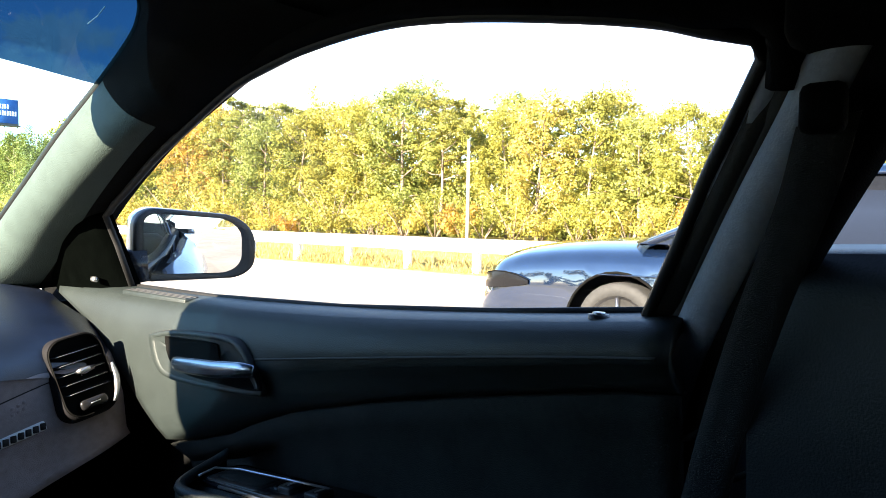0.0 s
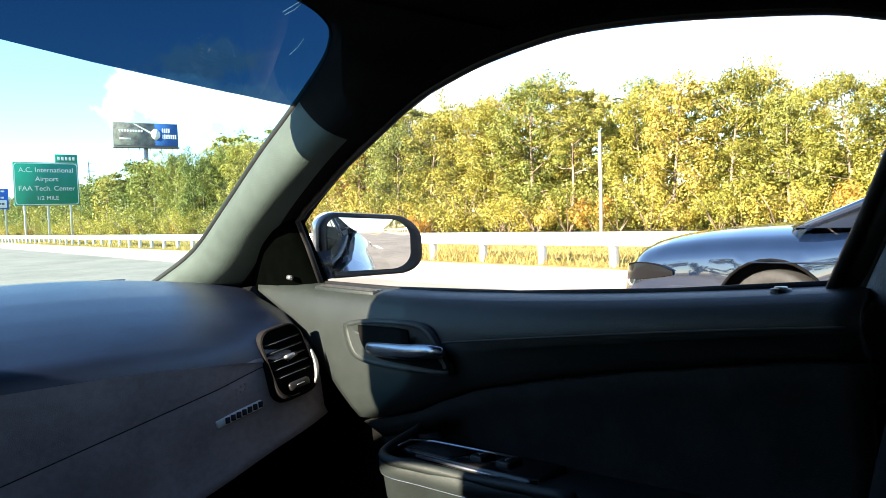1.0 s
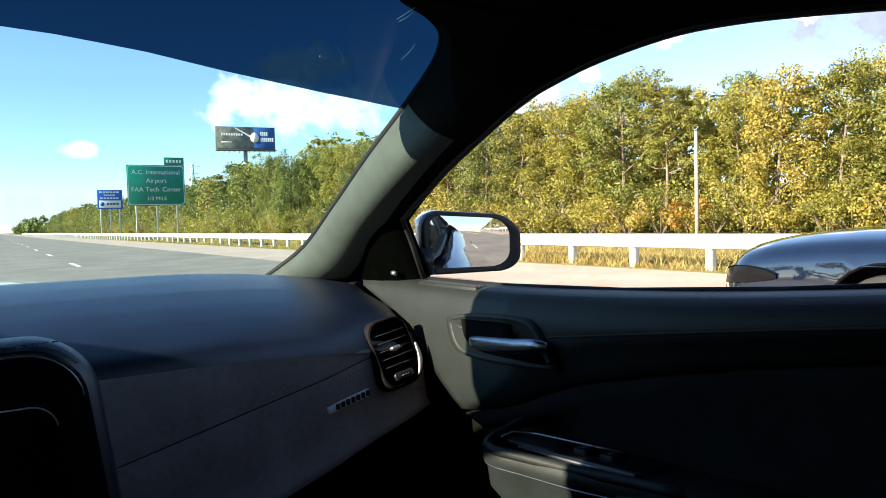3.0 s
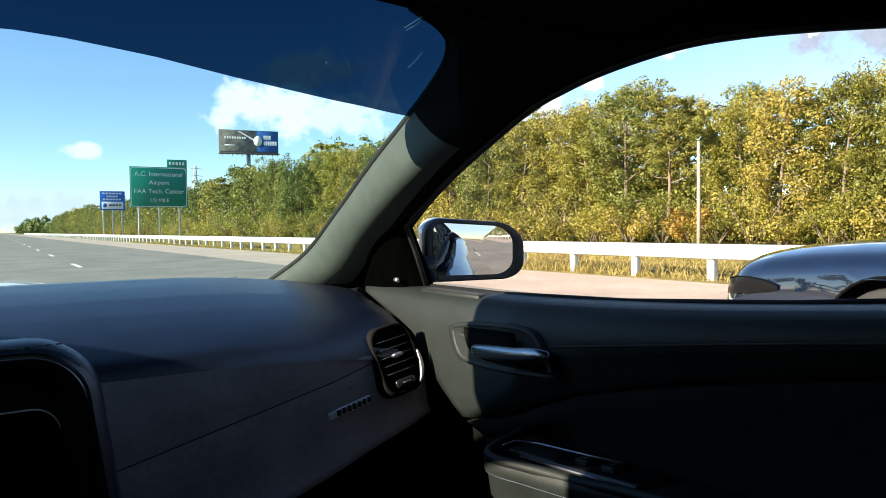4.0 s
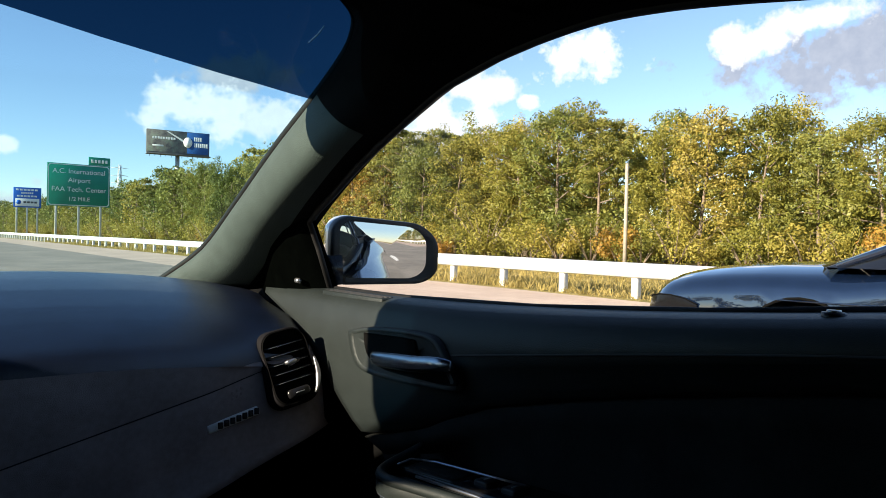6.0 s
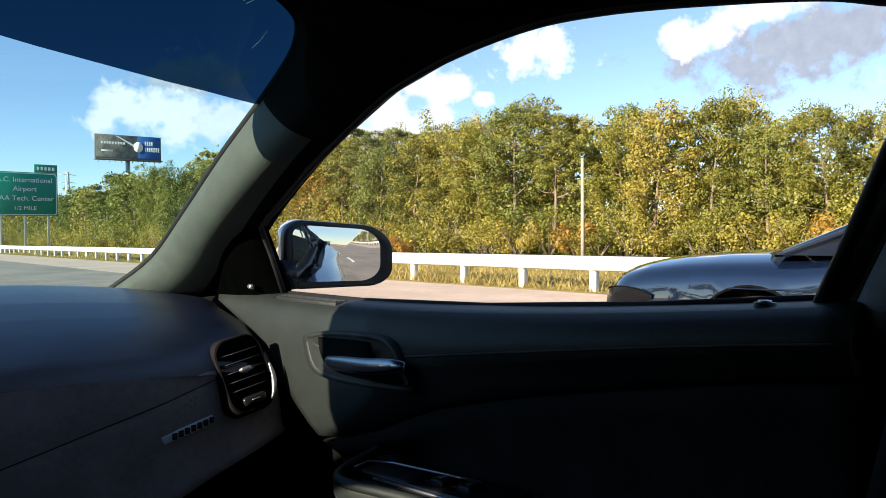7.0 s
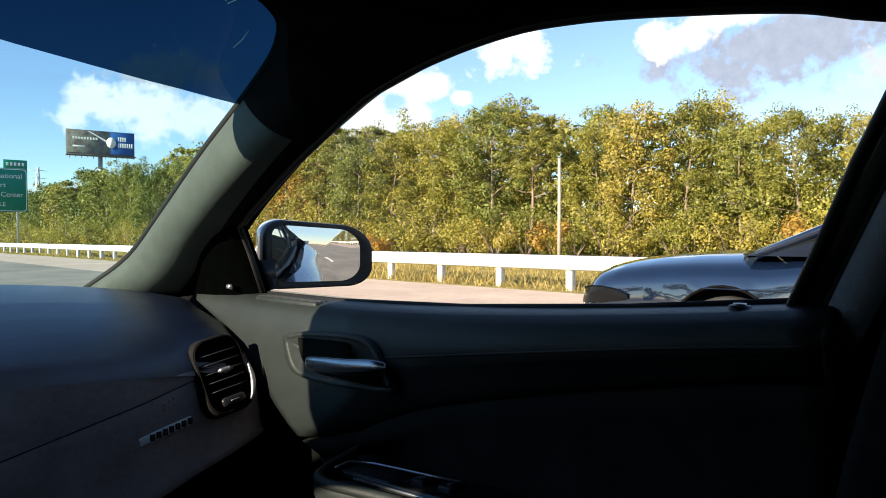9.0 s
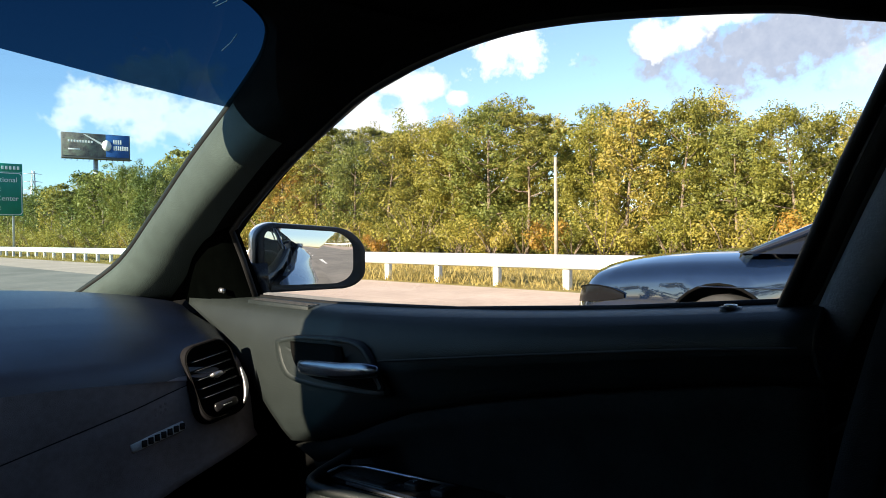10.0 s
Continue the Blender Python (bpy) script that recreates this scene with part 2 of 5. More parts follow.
M_BOARD_F = mat("billboard_frame_steel", (0.10, 0.105, 0.11), 0.6, 0.4)
LEAF_GREEN = leaf_mat("green_leaves", [(0.066, 0.076, 0.014), (0.170, 0.168, 0.028), (0.281, 0.252, 0.046), (0.382, 0.305, 0.072)])
LEAF_DEEP = leaf_mat("deep_green_leaves", [(0.036, 0.057, 0.015), (0.102, 0.128, 0.027), (0.179, 0.196, 0.044), (0.264, 0.251, 0.063)])
LEAF_GOLD = leaf_mat("gold_green_leaves", [(0.122, 0.118, 0.022), (0.228, 0.202, 0.036), (0.303, 0.246, 0.052), (0.351, 0.263, 0.072)])
LEAF_RUST = leaf_mat("rust_leaves", [(0.127, 0.095, 0.018), (0.255, 0.168, 0.030), (0.339, 0.190, 0.035), (0.318, 0.134, 0.030)])
LEAF_PINE = leaf_mat("pine_needles", [(0.040, 0.057, 0.013), (0.102, 0.119, 0.021), (0.185, 0.183, 0.036), (0.240, 0.199, 0.044)])
M_GRASS = leaf_mat("dry_grass_blades", [(0.13, 0.125, 0.03), (0.26, 0.21, 0.06), (0.36, 0.28, 0.10), (0.44, 0.35, 0.15)], 0.2)

# ---- shape helpers ----


def mesh_of(name, verts, faces, material, smooth=False):
    me = bpy.data.meshes.new(name)
    me.from_pydata([tuple(v) for v in verts], [], [tuple(f) for f in faces])
    me.materials.append(material)
    if smooth:
        me.polygons.foreach_set("use_smooth", [True] * len(me.polygons))
    me.update()
    return me


def part(name, bm, material, parent, label="", smooth=True):
    """One mesh object under a thing or part. bm: a bmesh or a mesh."""
    if isinstance(bm, bmesh.types.BMesh):
        bmesh.ops.recalc_face_normals(bm, faces=bm.faces)
        me = bpy.data.meshes.new(name)
        bm.to_mesh(me)
        bm.free()
        me.materials.append(material)
        if smooth:
            me.polygons.foreach_set("use_smooth", [True] * len(me.polygons))
    else:
        me = bm
    ob = new(name, me)
    ob.parent = parent
    if label:
        ob["label"] = label
    return ob


def thing(name, place, label, category, group="", kind=""):
    ob = new(name)
    ob.empty_display_size = 0.1
    ob.location = place
    return tagged(ob, label, category, group, kind)


def solid(ob, t, offset=1.0):
    md = ob.modifiers.new("thickness", "SOLIDIFY")
    md.thickness, md.offset = t, offset
    return ob


def spline(pts, n):
    """Catmull-Rom curve through pts, n steps a span."""
    p = [Vector(q) for q in pts]
    p = [p[0] * 2 - p[1]] + p + [p[-1] * 2 - p[-2]]
    out = []
    for k in range(1, len(p) - 2):
        a, b, c, d = p[k - 1:k + 3]
        for s in range(n):
            t = s / n
            out.append(0.5 * ((2 * b) + (c - a) * t + (2 * a - 5 * b + 4 * c - d) * t * t + (3 * b - a - 3 * c + d) * t ** 3))
    return out + [p[-2]]


def table(xs, x):
    """Straight interpolation in a list of (x, value), x rising."""
    if x <= xs[0][0]:
        return xs[0][1]
    for (a, u), (b, v) in zip(xs, xs[1:]):
        if x <= b:
            return u + (v - u) * (x - a) / (b - a)
    return xs[-1][1]


def loft(rows, closed=False, caps=False):
    """A skin over rows of points, all of one length. closed: each row is a loop."""
    bm = bmesh.new()
    grid = [[bm.verts.new(q) for q in row] for row in rows]
    n = len(rows[0])
    for a, b in zip(grid, grid[1:]):
        for k in range(n if closed else n - 1):
            bm.faces.new((a[k], a[(k + 1) % n], b[(k + 1) % n], b[k]))
    if caps:
        bm.faces.new(grid[0])
        bm.faces.new(list(reversed(grid[-1])))
    return bm


def tube(pts, r, sides=8, flat=1.0, up=(0, 0, 1)):
    """A round or oval bar along pts; r a number or one for each point."""
    pts = [Vector(p) for p in pts]
    rows = []
    for k, p in enumerate(pts):
        d = (pts[min(k + 1, len(pts) - 1)] - pts[max(k - 1, 0)]).normalized()
        s = d.cross(Vector(up))
        s = s.normalized() if s.length > 1e-4 else Vector((1, 0, 0))
        u = s.cross(d)
        q = r[k] if isinstance(r, (list, tuple)) else r
        rows.append([p + s * (math.cos(a) * q * flat) + u * (math.sin(a) * q) for a in [2 * math.pi * j / sides for j in range(sides)]])
    return loft(rows, True, True)


def block(lo, hi, bevel=0.0, seg=2):
    bm = bmesh.new()
    bmesh.ops.create_cube(bm, size=1)
    for v in bm.verts:
        v.co = [l + (h - l) * (q + 0.5) for l, h, q in zip(lo, hi, v.co)]
    if bevel:
        bmesh.ops.bevel(bm, geom=bm.edges[:], offset=bevel, segments=seg, affect="EDGES", profile=0.5)
    return bm


def round_rect(w, h, r, n=6):
    """A loop of (u, v) round a rectangle with half sides w and h."""
    out = []
    for cx, cy, a0 in ((w - r, h - r, 0), (-w + r, h - r, 90), (-w + r, -h + r, 180), (w - r, -h + r, 270)):
        for k in range(n + 1):
            a = radians(a0 + 90 * k / n)
            out.append((cx + r * math.cos(a), cy + r * math.sin(a)))
    return out


def at(o, u, v, n, a, b, c):
    return o + u * a + v * b + n * c


def text_part(name, words, size, m, material, parent, label="", align="CENTER"):
    """Lettering as a thin mesh."""
    cu = bpy.data.curves.new(name, "FONT")
    cu.body, cu.size, cu.align_x, cu.extrude = words, size, align, 0.004
    tmp = new(name, cu)
    me = bpy.data.meshes.new_from_object(tmp)
    bpy.data.objects.remove(tmp)
    me.materials.clear()
    me.materials.append(material)
    ob = new(name, me)
    ob.parent = parent
    ob.matrix_basis = m
    if label:
        ob["label"] = label
    return ob

# ---- ground and road ----


def sheet(name, x0, x1, y0, y1, z, material, label, category):
    me = mesh_of(name, [(x0, y0, z), (x1, y0, z), (x1, y1, z), (x0, y1, z)], [(0, 1, 2, 3)], material)
    return tagged(new(name, me), label, category, kind="structure")


sheet("ground", -2500, 2500, -2500, 2500, -0.012, M_GROUND, "dry yellow-green grass verge beside the highway", "ground")
road = tagged(new("road", bpy.data.meshes.new("road")), "worn grey asphalt highway with dashed lane lines", "road", kind="structure")
_bm = loft([[(x, y, z) for x, z in ((-13.0, -0.10), (-12.8, 0.0), (7.4, 0.0), (7.4, -0.10))] for y in (-600, 0, 600, 1600)])
_bm.to_mesh(road.data)
_bm.free()
road.data.materials.append(M_ASPHALT)
shoulder = tagged(new("pavement", bpy.data.meshes.new("pavement")), "pale pinkish asphalt shoulder along the guardrail", "road shoulder", kind="structure")
_bm = loft([[(x, y, z) for x, z in ((7.4, 0.0), (11.0, -0.004), (11.15, -0.03), (11.2, -0.10))] for y in (-600, 0, 600, 1600)])
_bm.to_mesh(shoulder.data)
_bm.free()
shoulder.data.materials.append(M_SHOULDER)
dash_me = mesh_of("lane_dash", [(-0.07, 0, 0.004), (0.07, 0, 0.004), (0.07, 3.0, 0.004), (-0.07, 3.0, 0.004)], [(0, 1, 2, 3)], M_LINE)
for x, off in ((2.2, 0.0), (-1.5, 5.0)):
    for k in range(-6, 30):
        ob = new("lane_dash", dash_me)
        ob.parent = road
        ob.location = (x, off + k * 12.2, 0)

# ---- guardrail ----
RAIL_X = 11.5
rail = thing("guardrail", (RAIL_X, 0, 0), "long white painted steel guardrail on short posts", "guardrail")
PROFILE = [(0.0, 0.345), (-0.035, 0.36), (-0.075, 0.40), (-0.08, 0.43), (-0.045, 0.475), (-0.01, 0.505), (-0.01, 0.535), (-0.045, 0.565), (-0.08, 0.61), (-0.075, 0.64), (-0.035, 0.685), (0.0, 0.70)]
PROFILE = [(x, 0.70 - (0.70 - z) * 0.82) for x, z in PROFILE]
seg = solid(part("beam", loft([[(x, y, z) for x, z in PROFILE] for y in (0.0, 7.52)]), M_RAIL, rail), 0.006)
seg.location = (0, -90, 0)
for k in range(1, 62):
    o = seg.copy()
    scene.collection.objects.link(o)
    o.location = (0.003 * (k % 2), -90 + 7.5 * k, 0)
post = part("post", block((0.03, -0.075, -0.3), (0.17, 0.075, 0.60), 0.012), M_POST, rail)
blk = part("spacer_block", block((-0.005, -0.07, 0.42), (0.035, 0.07, 0.64), 0.006), M_RUBBER, rail)
for k in range(-40, 190):
    y = 10.2 + 1.905 * k
    for src in (post, blk):
        o = src if k == -40 else src.copy()
        if k != -40:
            scene.collection.objects.link(o)
        o.location = (0, y, 0)

# ---- own car: the cabin ----
CX = -0.07                                                       # the car's middle


def sill_z(y):
    return 1.002 + 0.047 * (max(0.0, 1.06 - y) / 0.88) ** 2.05


def glass_x(z):
    return 0.70 - 0.40 * (z - 1.04)


DOOR_FRONT = [(0.30, 0.78), (0.50, 0.80), (0.738, 0.868), (0.766, 0.940), (0.816, 0.988), (0.850, 1.033), (0.897, 1.084), (0.9485, 1.175), (0.972, 1.306), (1.03, 1.40)]
# the upper edge of the side window, from the front corner back
WIN_TOP = [(1.143, 1.132), (1.05, 1.164), (0.925, 1.207), (0.87, 1.224), (0.78, 1.250), (0.70, 1.274), (0.645, 1.288), (0.55, 1.303), (0.47, 1.310), (0.39, 1.313), (0.32, 1.309), (0.26, 1.302), (0.21, 1.294), (0.166, 1.286), (0.125, 1.277), (0.095, 1.267)]
WIN_TOP = [(y, z + 0.009 * min(1.0, max(0.0, (1.05 - y) / 0.3)) - 0.004 * min(1.0, max(0.0, (0.44 - y) / 0.2))) for y, z in WIN_TOP]
WIN = [Vector((glass_x(z), y, z)) for y, z in WIN_TOP]

CREASE = [(0.10, 0.994), (0.187, 0.984), (0.267, 0.968), (0.37, 0.947), (0.496, 0.919), (0.655, 0.878), (0.757, 0.843), (0.876, 0.793), (0.95, 0.772)]

door = thing("door_1", (0.7, 0.6, 0.4), "black vinyl passenger door panel with silver lever", "car door", kind="structure")
PROF = [(0.735, 0.004), (0.712, 0.003), (0.690, 0.001), (0.672, -0.004), (0.660, -0.018), (0.652, -0.045), (0.650, -0.072)]


def door_point(u, k, rows):
    y = 1.36 - u * 1.23
    for _ in range(3):
        zs = sill_z(y)
        zc = table(CREASE, y)
        r = rows[k]
        x, z = r(zs, zc)
        y = table(DOOR_FRONT, z) * (1 - u) + 0.13 * u
    return Vector((x, y, z))


upper = [lambda zs, zc, p=p: (p[0], zs + p[1] * min(1.0, (zs - zc) / 0.125)) for p in PROF] + [lambda zs, zc: (0.653, zc + 0.05 * min(1.0, (zs - zc) / 0.125)), lambda zs, zc: (0.660, zc + 0.022 * min(1.0, (zs - zc) / 0.125)), lambda zs, zc: (0.668, zc + 0.004), lambda zs, zc: (0.688, zc - 0.006)]
lower = [lambda zs, zc: (0.684, zc - 0.002), lambda zs, zc: (0.694, zc - 0.03), lambda zs, zc: (0.700, 0.5 * (zc + 0.78)), lambda zs, zc: (0.700, 0.76), lambda zs, zc: (0.70, 0.66), lambda zs, zc: (0.70, 0.52), lambda zs, zc: (0.69, 0.36)]


def inv(p):
    return p - Vector((0.7, 0.6, 0.4))


US = [k / 46 for k in range(47)]
ob = part("upper_panel", loft([[inv(door_point(u, k, upper)) for u in US] for k in range(len(upper))]), M_DOOR, door)
solid(ob, 0.012, -1)
ob = part("lower_panel", loft([[inv(door_point(u, k, lower)) for u in US] for k in range(len(lower))]), M_DOORLOW, door, "dark quilted cloth insert")
solid(ob, 0.012, -1)
# quilting ribs on the insert
for k in range(7):
    y0 = 0.66 - 0.085 * k
    a, b = (0.6935, y0, 0.83 + 0.1 * (0.66 - y0)), (0.6935, y0 - 0.13, 0.96)
    zc = table(CREASE, b[1]) - 0.03
    part("quilt_rib", tube([inv(Vector(a)), inv(Vector((0.692, (a[1] + b[1]) / 2, (a[2] + zc) / 2))), inv(Vector((0.690, b[1], zc)))], 0.003, 6), M_DOORLOW, door)
# stitched seam along the pad
SEAM = spline([(0.6495, 0.69, 0.944), (0.6495, 0.53, 0.968), (0.6495, 0.36, 0.993), (0.6495, 0.23, 1.011), (0.6495, 0.14, 1.022)], 8)
part("seam", tube([inv(p) for p in SEAM], 0.0016, 6), M_SEAM, door)
# door lock knob on the rear of the sill
part("lock_bezel", tube([inv(Vector((0.690, 0.212, 1.040))), inv(Vector((0.690, 0.212, 1.0485)))], 0.010, 14, up=(0, 1, 0)), M_BLACK, door)
part("lock_knob", tube([inv(Vector((0.690, 0.212, 1.048))), inv(Vector((0.690, 0.212, 1.0505)))], 0.006, 12, up=(0, 1, 0)), M_SATIN, door, "chrome lock knob")
# defroster slot at the front of the sill
part("defroster_slot", block(inv(Vector((0.672, 0.90, 0.99))), inv(Vector((0.704, 1.10, 1.0055))), 0.003), M_DOOR, door)
for k in range(3):
    part("slot_bar", block(inv(Vector((0.676 + 0.009 * k, 0.905, 1.0050))), inv(Vector((0.681 + 0.009 * k, 1.095, 1.0064))), 0.0005), M_SEAM, door)

# lever in its cup
BEZ = [(0.955, 0.948), (0.90, 0.960), (0.82, 0.967), (0.745, 0.969), (0.715, 0.962), (0.697, 0.946), (0.678, 0.920), (0.666, 0.905), (0.680, 0.896), (0.76, 0.890), (0.86, 0.886), (0.91, 0.889), (0.935, 0.900), (0.950, 0.926)]
BEZ = [(q.x, q.y) for q in spline([(y, z, 0) for y, z in BEZ + BEZ[:1]], 3)[:-1]]
cy, cz = 0.812, 0.928


def bez_loop(s, x, dz=0.0):
    return [inv(Vector((x, cy + (y - cy) * s, cz + (z - cz) * (1 - (1 - s) * 1.6) + dz))) for y, z in BEZ]


ob = part("handle_surround", loft([bez_loop(1.0, 0.652), bez_loop(1.0, 0.644), bez_loop(0.985, 0.6415), bez_loop(0.90, 0.6415), bez_loop(0.88, 0.643)], True), M_DOOR, door)
part("surround_groove", loft([bez_loop(1.012, 0.6495), bez_loop(1.012, 0.6475), bez_loop(0.99, 0.6435)], True), M_SEAM, door)
part("handle_plate", loft([bez_loop(0.90, 0.6425), bez_loop(0.80, 0.6435), bez_loop(0.3, 0.6445), bez_loop(0.02, 0.645)], True), M_DOOR, door)
CUP = [(0.902, 0.951), (0.84, 0.954), (0.765, 0.956), (0.760, 0.936), (0.70, 0.937), (0.678, 0.936), (0.666, 0.912), (0.680, 0.905), (0.75, 0.902), (0.835, 0.901), (0.88, 0.910), (0.898, 0.930)]
CUP = [(q.x, q.y) for q in spline([(y, z, 0) for y, z in CUP + CUP[:1]], 2)[:-1]]
# Shallow black plate; its colour stands in for the shade inside the recess.
part("cup_shade_plate", loft([[inv(Vector((x, 0.79 + (y - 0.79) * f, 0.925 + (z - 0.925) * f))) for y, z in CUP] for f, x in ((1.02, 0.6425), (1.0, 0.6400), (0.985, 0.6412), (0.9, 0.6418), (0.02, 0.6418))], True), M_HEADLINER, door, "shallow black plate for the shade of the finger recess")
LEV = spline([(0.634, 0.864, 0.917), (0.628, 0.848, 0.919), (0.624, 0.80, 0.923), (0.622, 0.74, 0.928), (0.624, 0.692, 0.934), (0.633, 0.668, 0.934)], 5)
rr = [0.005 + 0.0072 * math.sin(math.pi * min(1, max(0, (k + 1.5) / (len(LEV) + 2)))) ** 0.5 for k in range(len(LEV))]
part("lever", tube([inv(p) for p in LEV], rr, 12, 0.55), M_LEVER, door, "brushed silver pull lever")

# armrest with switches
ARM = []
for y, s in ((0.795, 0.25), (0.790, 0.6), (0.775, 0.85), (0.75, 1.0), (0.65, 1.03), (0.5, 1.05), (0.3, 1.05), (0.14, 1.05)):
    zt = 0.772 + 0.09 * (0.77 - y)
    loop = [(0.705, zt - 0.004), (0.66, zt), (0.62, zt + 0.001), (0.598, zt - 0.004), (0.588, zt - 0.018), (0.588, zt - 0.045), (0.598, zt - 0.070), (0.64, zt - 0.095), (0.705, zt - 0.11)]
    m = Vector((0.70, y, zt - 0.05))
    ARM.append([inv(m + (Vector((x, y, z)) - m) * s) for x, z in loop])
part("armrest", loft(ARM, False, True), M_DOOR, door, "padded vinyl armrest")


def arm_top(x, y, up=0.0):
    return inv(Vector((x, y, 0.774 + 0.09 * (0.77 - y) + up)))


def arm_plate(name, x0, x1, y0, y1, lift, material, r=0.006, parent=door, label=""):
    loop = round_rect((x1 - x0) / 2, (y0 - y1) / 2, r, 4)
    rows = [[arm_top((x0 + x1) / 2 + u * s, (y0 + y1) / 2 + v * s, h) for u, v in loop] for s, h in ((1, -0.004), (1, lift - 0.0015), (0.94, lift), (0.02, lift))]
    return part(name, loft(rows, True), material, parent, label)


arm_plate("switch_panel", 0.604, 0.672, 0.755, 0.47, 0.007, M_GLOSS, 0.012, label="gloss black switch panel")
arm_plate("pocket_rim", 0.606, 0.664, 0.742, 0.625, 0.0085, M_BLACK, 0.010)
arm_plate("pocket", 0.615, 0.659, 0.734, 0.633, 0.0105, M_DOORLOW, 0.008)
for y, w in ((0.595, 0.018), (0.545, 0.018)):
    arm_plate("window_switch", 0.622, 0.652, y + w / 2 + 0.004, y - w / 2 - 0.004, 0.013, M_BLACK, 0.005)
    part("switch_mark", tube([arm_top(0.630, y, 0.0135), arm_top(0.645, y, 0.0135)], 0.0012, 5), M_SATIN, door)
part("switch_trim", tube([arm_top(0.601, 0.70, 0.003), arm_top(0.599, 0.60, 0.003), arm_top(0.599, 0.48, 0.003)], 0.002, 6), M_SATIN, door, "thin chrome strip")
# rounded rim sweeping round the pocket and up into the door
RIM = spline([(0.592, 0.40, 0.810), (0.586, 0.50, 0.799), (0.580, 0.561, 0.793), (0.568, 0.649, 0.788), (0.559, 0.701, 0.786), (0.564, 0.731, 0.786), (0.588, 0.749, 0.787), (0.622, 0.757, 0.792), (0.652, 0.752, 0.803)], 4)
RIM_OUT = [(p - Vector((0.64, 0.58, p.z))).normalized() for p in RIM]
part("armrest_rim", tube([inv(p) for p in RIM], 0.0075, 8), M_DOOR, door, "rounded vinyl rim")
part("armrest_skirt", loft([[inv(p + Vector((0, 0, 0.003))), inv(p + o * 0.007), inv(p + o * 0.007 + Vector((0, 0, -0.022))), inv(p + o * 0.001 + Vector((0, 0, -0.027))), inv(p - o * 0.004 + Vector((0, 0, -0.060))), inv(p - o * 0.03 + Vector((0, 0, -0.085)))] for p, o in zip(RIM, RIM_OUT)]), M_DOOR, door)
# Thin metal tube drawn as the lit edge below the rim.
part("rim_line", tube([inv(p + o * 0.0045 + Vector((0, 0, -0.025))) for p, o in zip(RIM, RIM_OUT)], 0.0009, 5), M_LEVER, door, "fine metal line for the lit edge of the rim")
part("pocket_edge", tube([inv(Vector(q)) for q in ((0.590, 0.728, 0.794), (0.618, 0.735, 0.795), (0.634, 0.700, 0.797), (0.642, 0.62, 0.802), (0.648, 0.54, 0.808))], 0.0016, 6), M_SATIN, door, "thin bright pocket edge")

part("headliner_lip", tube([inv(Vector((glass_x(z) - 0.006, y, z + 0.016))) for y, z in WIN_TOP[4:-3]], 0.011, 8), M_HEADLINER, door)

# window frame seals, pane and the black corner panel
LOOP = [Vector((glass_x(sill_z(1.143)) , 1.143, sill_z(1.143) - 0.012)), Vector((glass_x(1.08), 1.143, 1.08))] + spline(WIN, 4) + [Vector((0.612, 0.064, 1.262)), Vector((0.617, 0.060, 1.247)), Vector((0.632, 0.082, 1.209)), Vector((0.649, 0.107, 1.167)), Vector((0.668, 0.134, 1.119)), Vector((0.696, 0.172, 1.050))]
part("window_seal", tube([inv(p + Vector((0.002, -0.004 if p.z < 1.27 and p.y < 0.2 else 0.0, 0.005 if p.z > 1.14 else 0.0))) for p in LOOP], 0.006, 8), M_RUBBER, door)
# black cloth rail from the seal up to the roof, turning down at the rear corner
CORNER = [(Vector((glass_x(z) - 0.004, y, z + 0.0165)), Vector((-0.25, 0.0, 1.0))) for y, z in WIN_TOP[5:]] + [(Vector((0.603, 0.056, 1.283)), Vector((-0.2, -0.5, 0.85))), (Vector((0.607, 0.040, 1.264)), Vector((-0.1, -0.9, 0.4))), (Vector((0.620, 0.042, 1.232)), Vector((0.0, -1.0, 0.1)))]
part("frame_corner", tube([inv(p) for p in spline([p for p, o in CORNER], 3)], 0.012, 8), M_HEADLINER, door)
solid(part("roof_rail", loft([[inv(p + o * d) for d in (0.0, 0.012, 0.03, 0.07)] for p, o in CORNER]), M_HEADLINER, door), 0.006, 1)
OUTER = [(Vector((glass_x(z) + 0.012, y, z + 0.004)), Vector((0, 0, 1))) for y, z in WIN_TOP[5:]] + [(Vector((0.622, 0.060, 1.268)), Vector((0, -0.7, 0.7))), (Vector((0.625, 0.052, 1.250)), Vector((0, -1.0, 0.2))), (Vector((0.637, 0.073, 1.210)), Vector((0, -0.5, 0.0))), (Vector((0.673, 0.125, 1.119)), Vector((0, -0.5, 0.0))), (Vector((0.702, 0.164, 1.050)), Vector((0, -0.5, 0.0)))]
solid(part("outer_frame", loft([[inv(p + o * d) for d in (0.0, 0.02, 0.06)] for p, o in OUTER]), M_RUBBER, door, "black outer door frame"), 0.005, 1)
part("belt_seal", tube([inv(Vector((0.722, y, sill_z(y) + 0.001))) for y in (1.16, 0.9, 0.6, 0.35, 0.16)], 0.006, 6), M_RUBBER, door)
top = [p.copy() for p in LOOP[1:-5]]
pane = part("window_pane", loft([[inv(Vector((glass_x(sill_z(p.y)) + 0.016, p.y, sill_z(p.y) - 0.03))), inv(p + Vector((0.012, 0, 0.006)))] for p in top]), M_PANE, door, "clear side window")
pane.visible_shadow = False
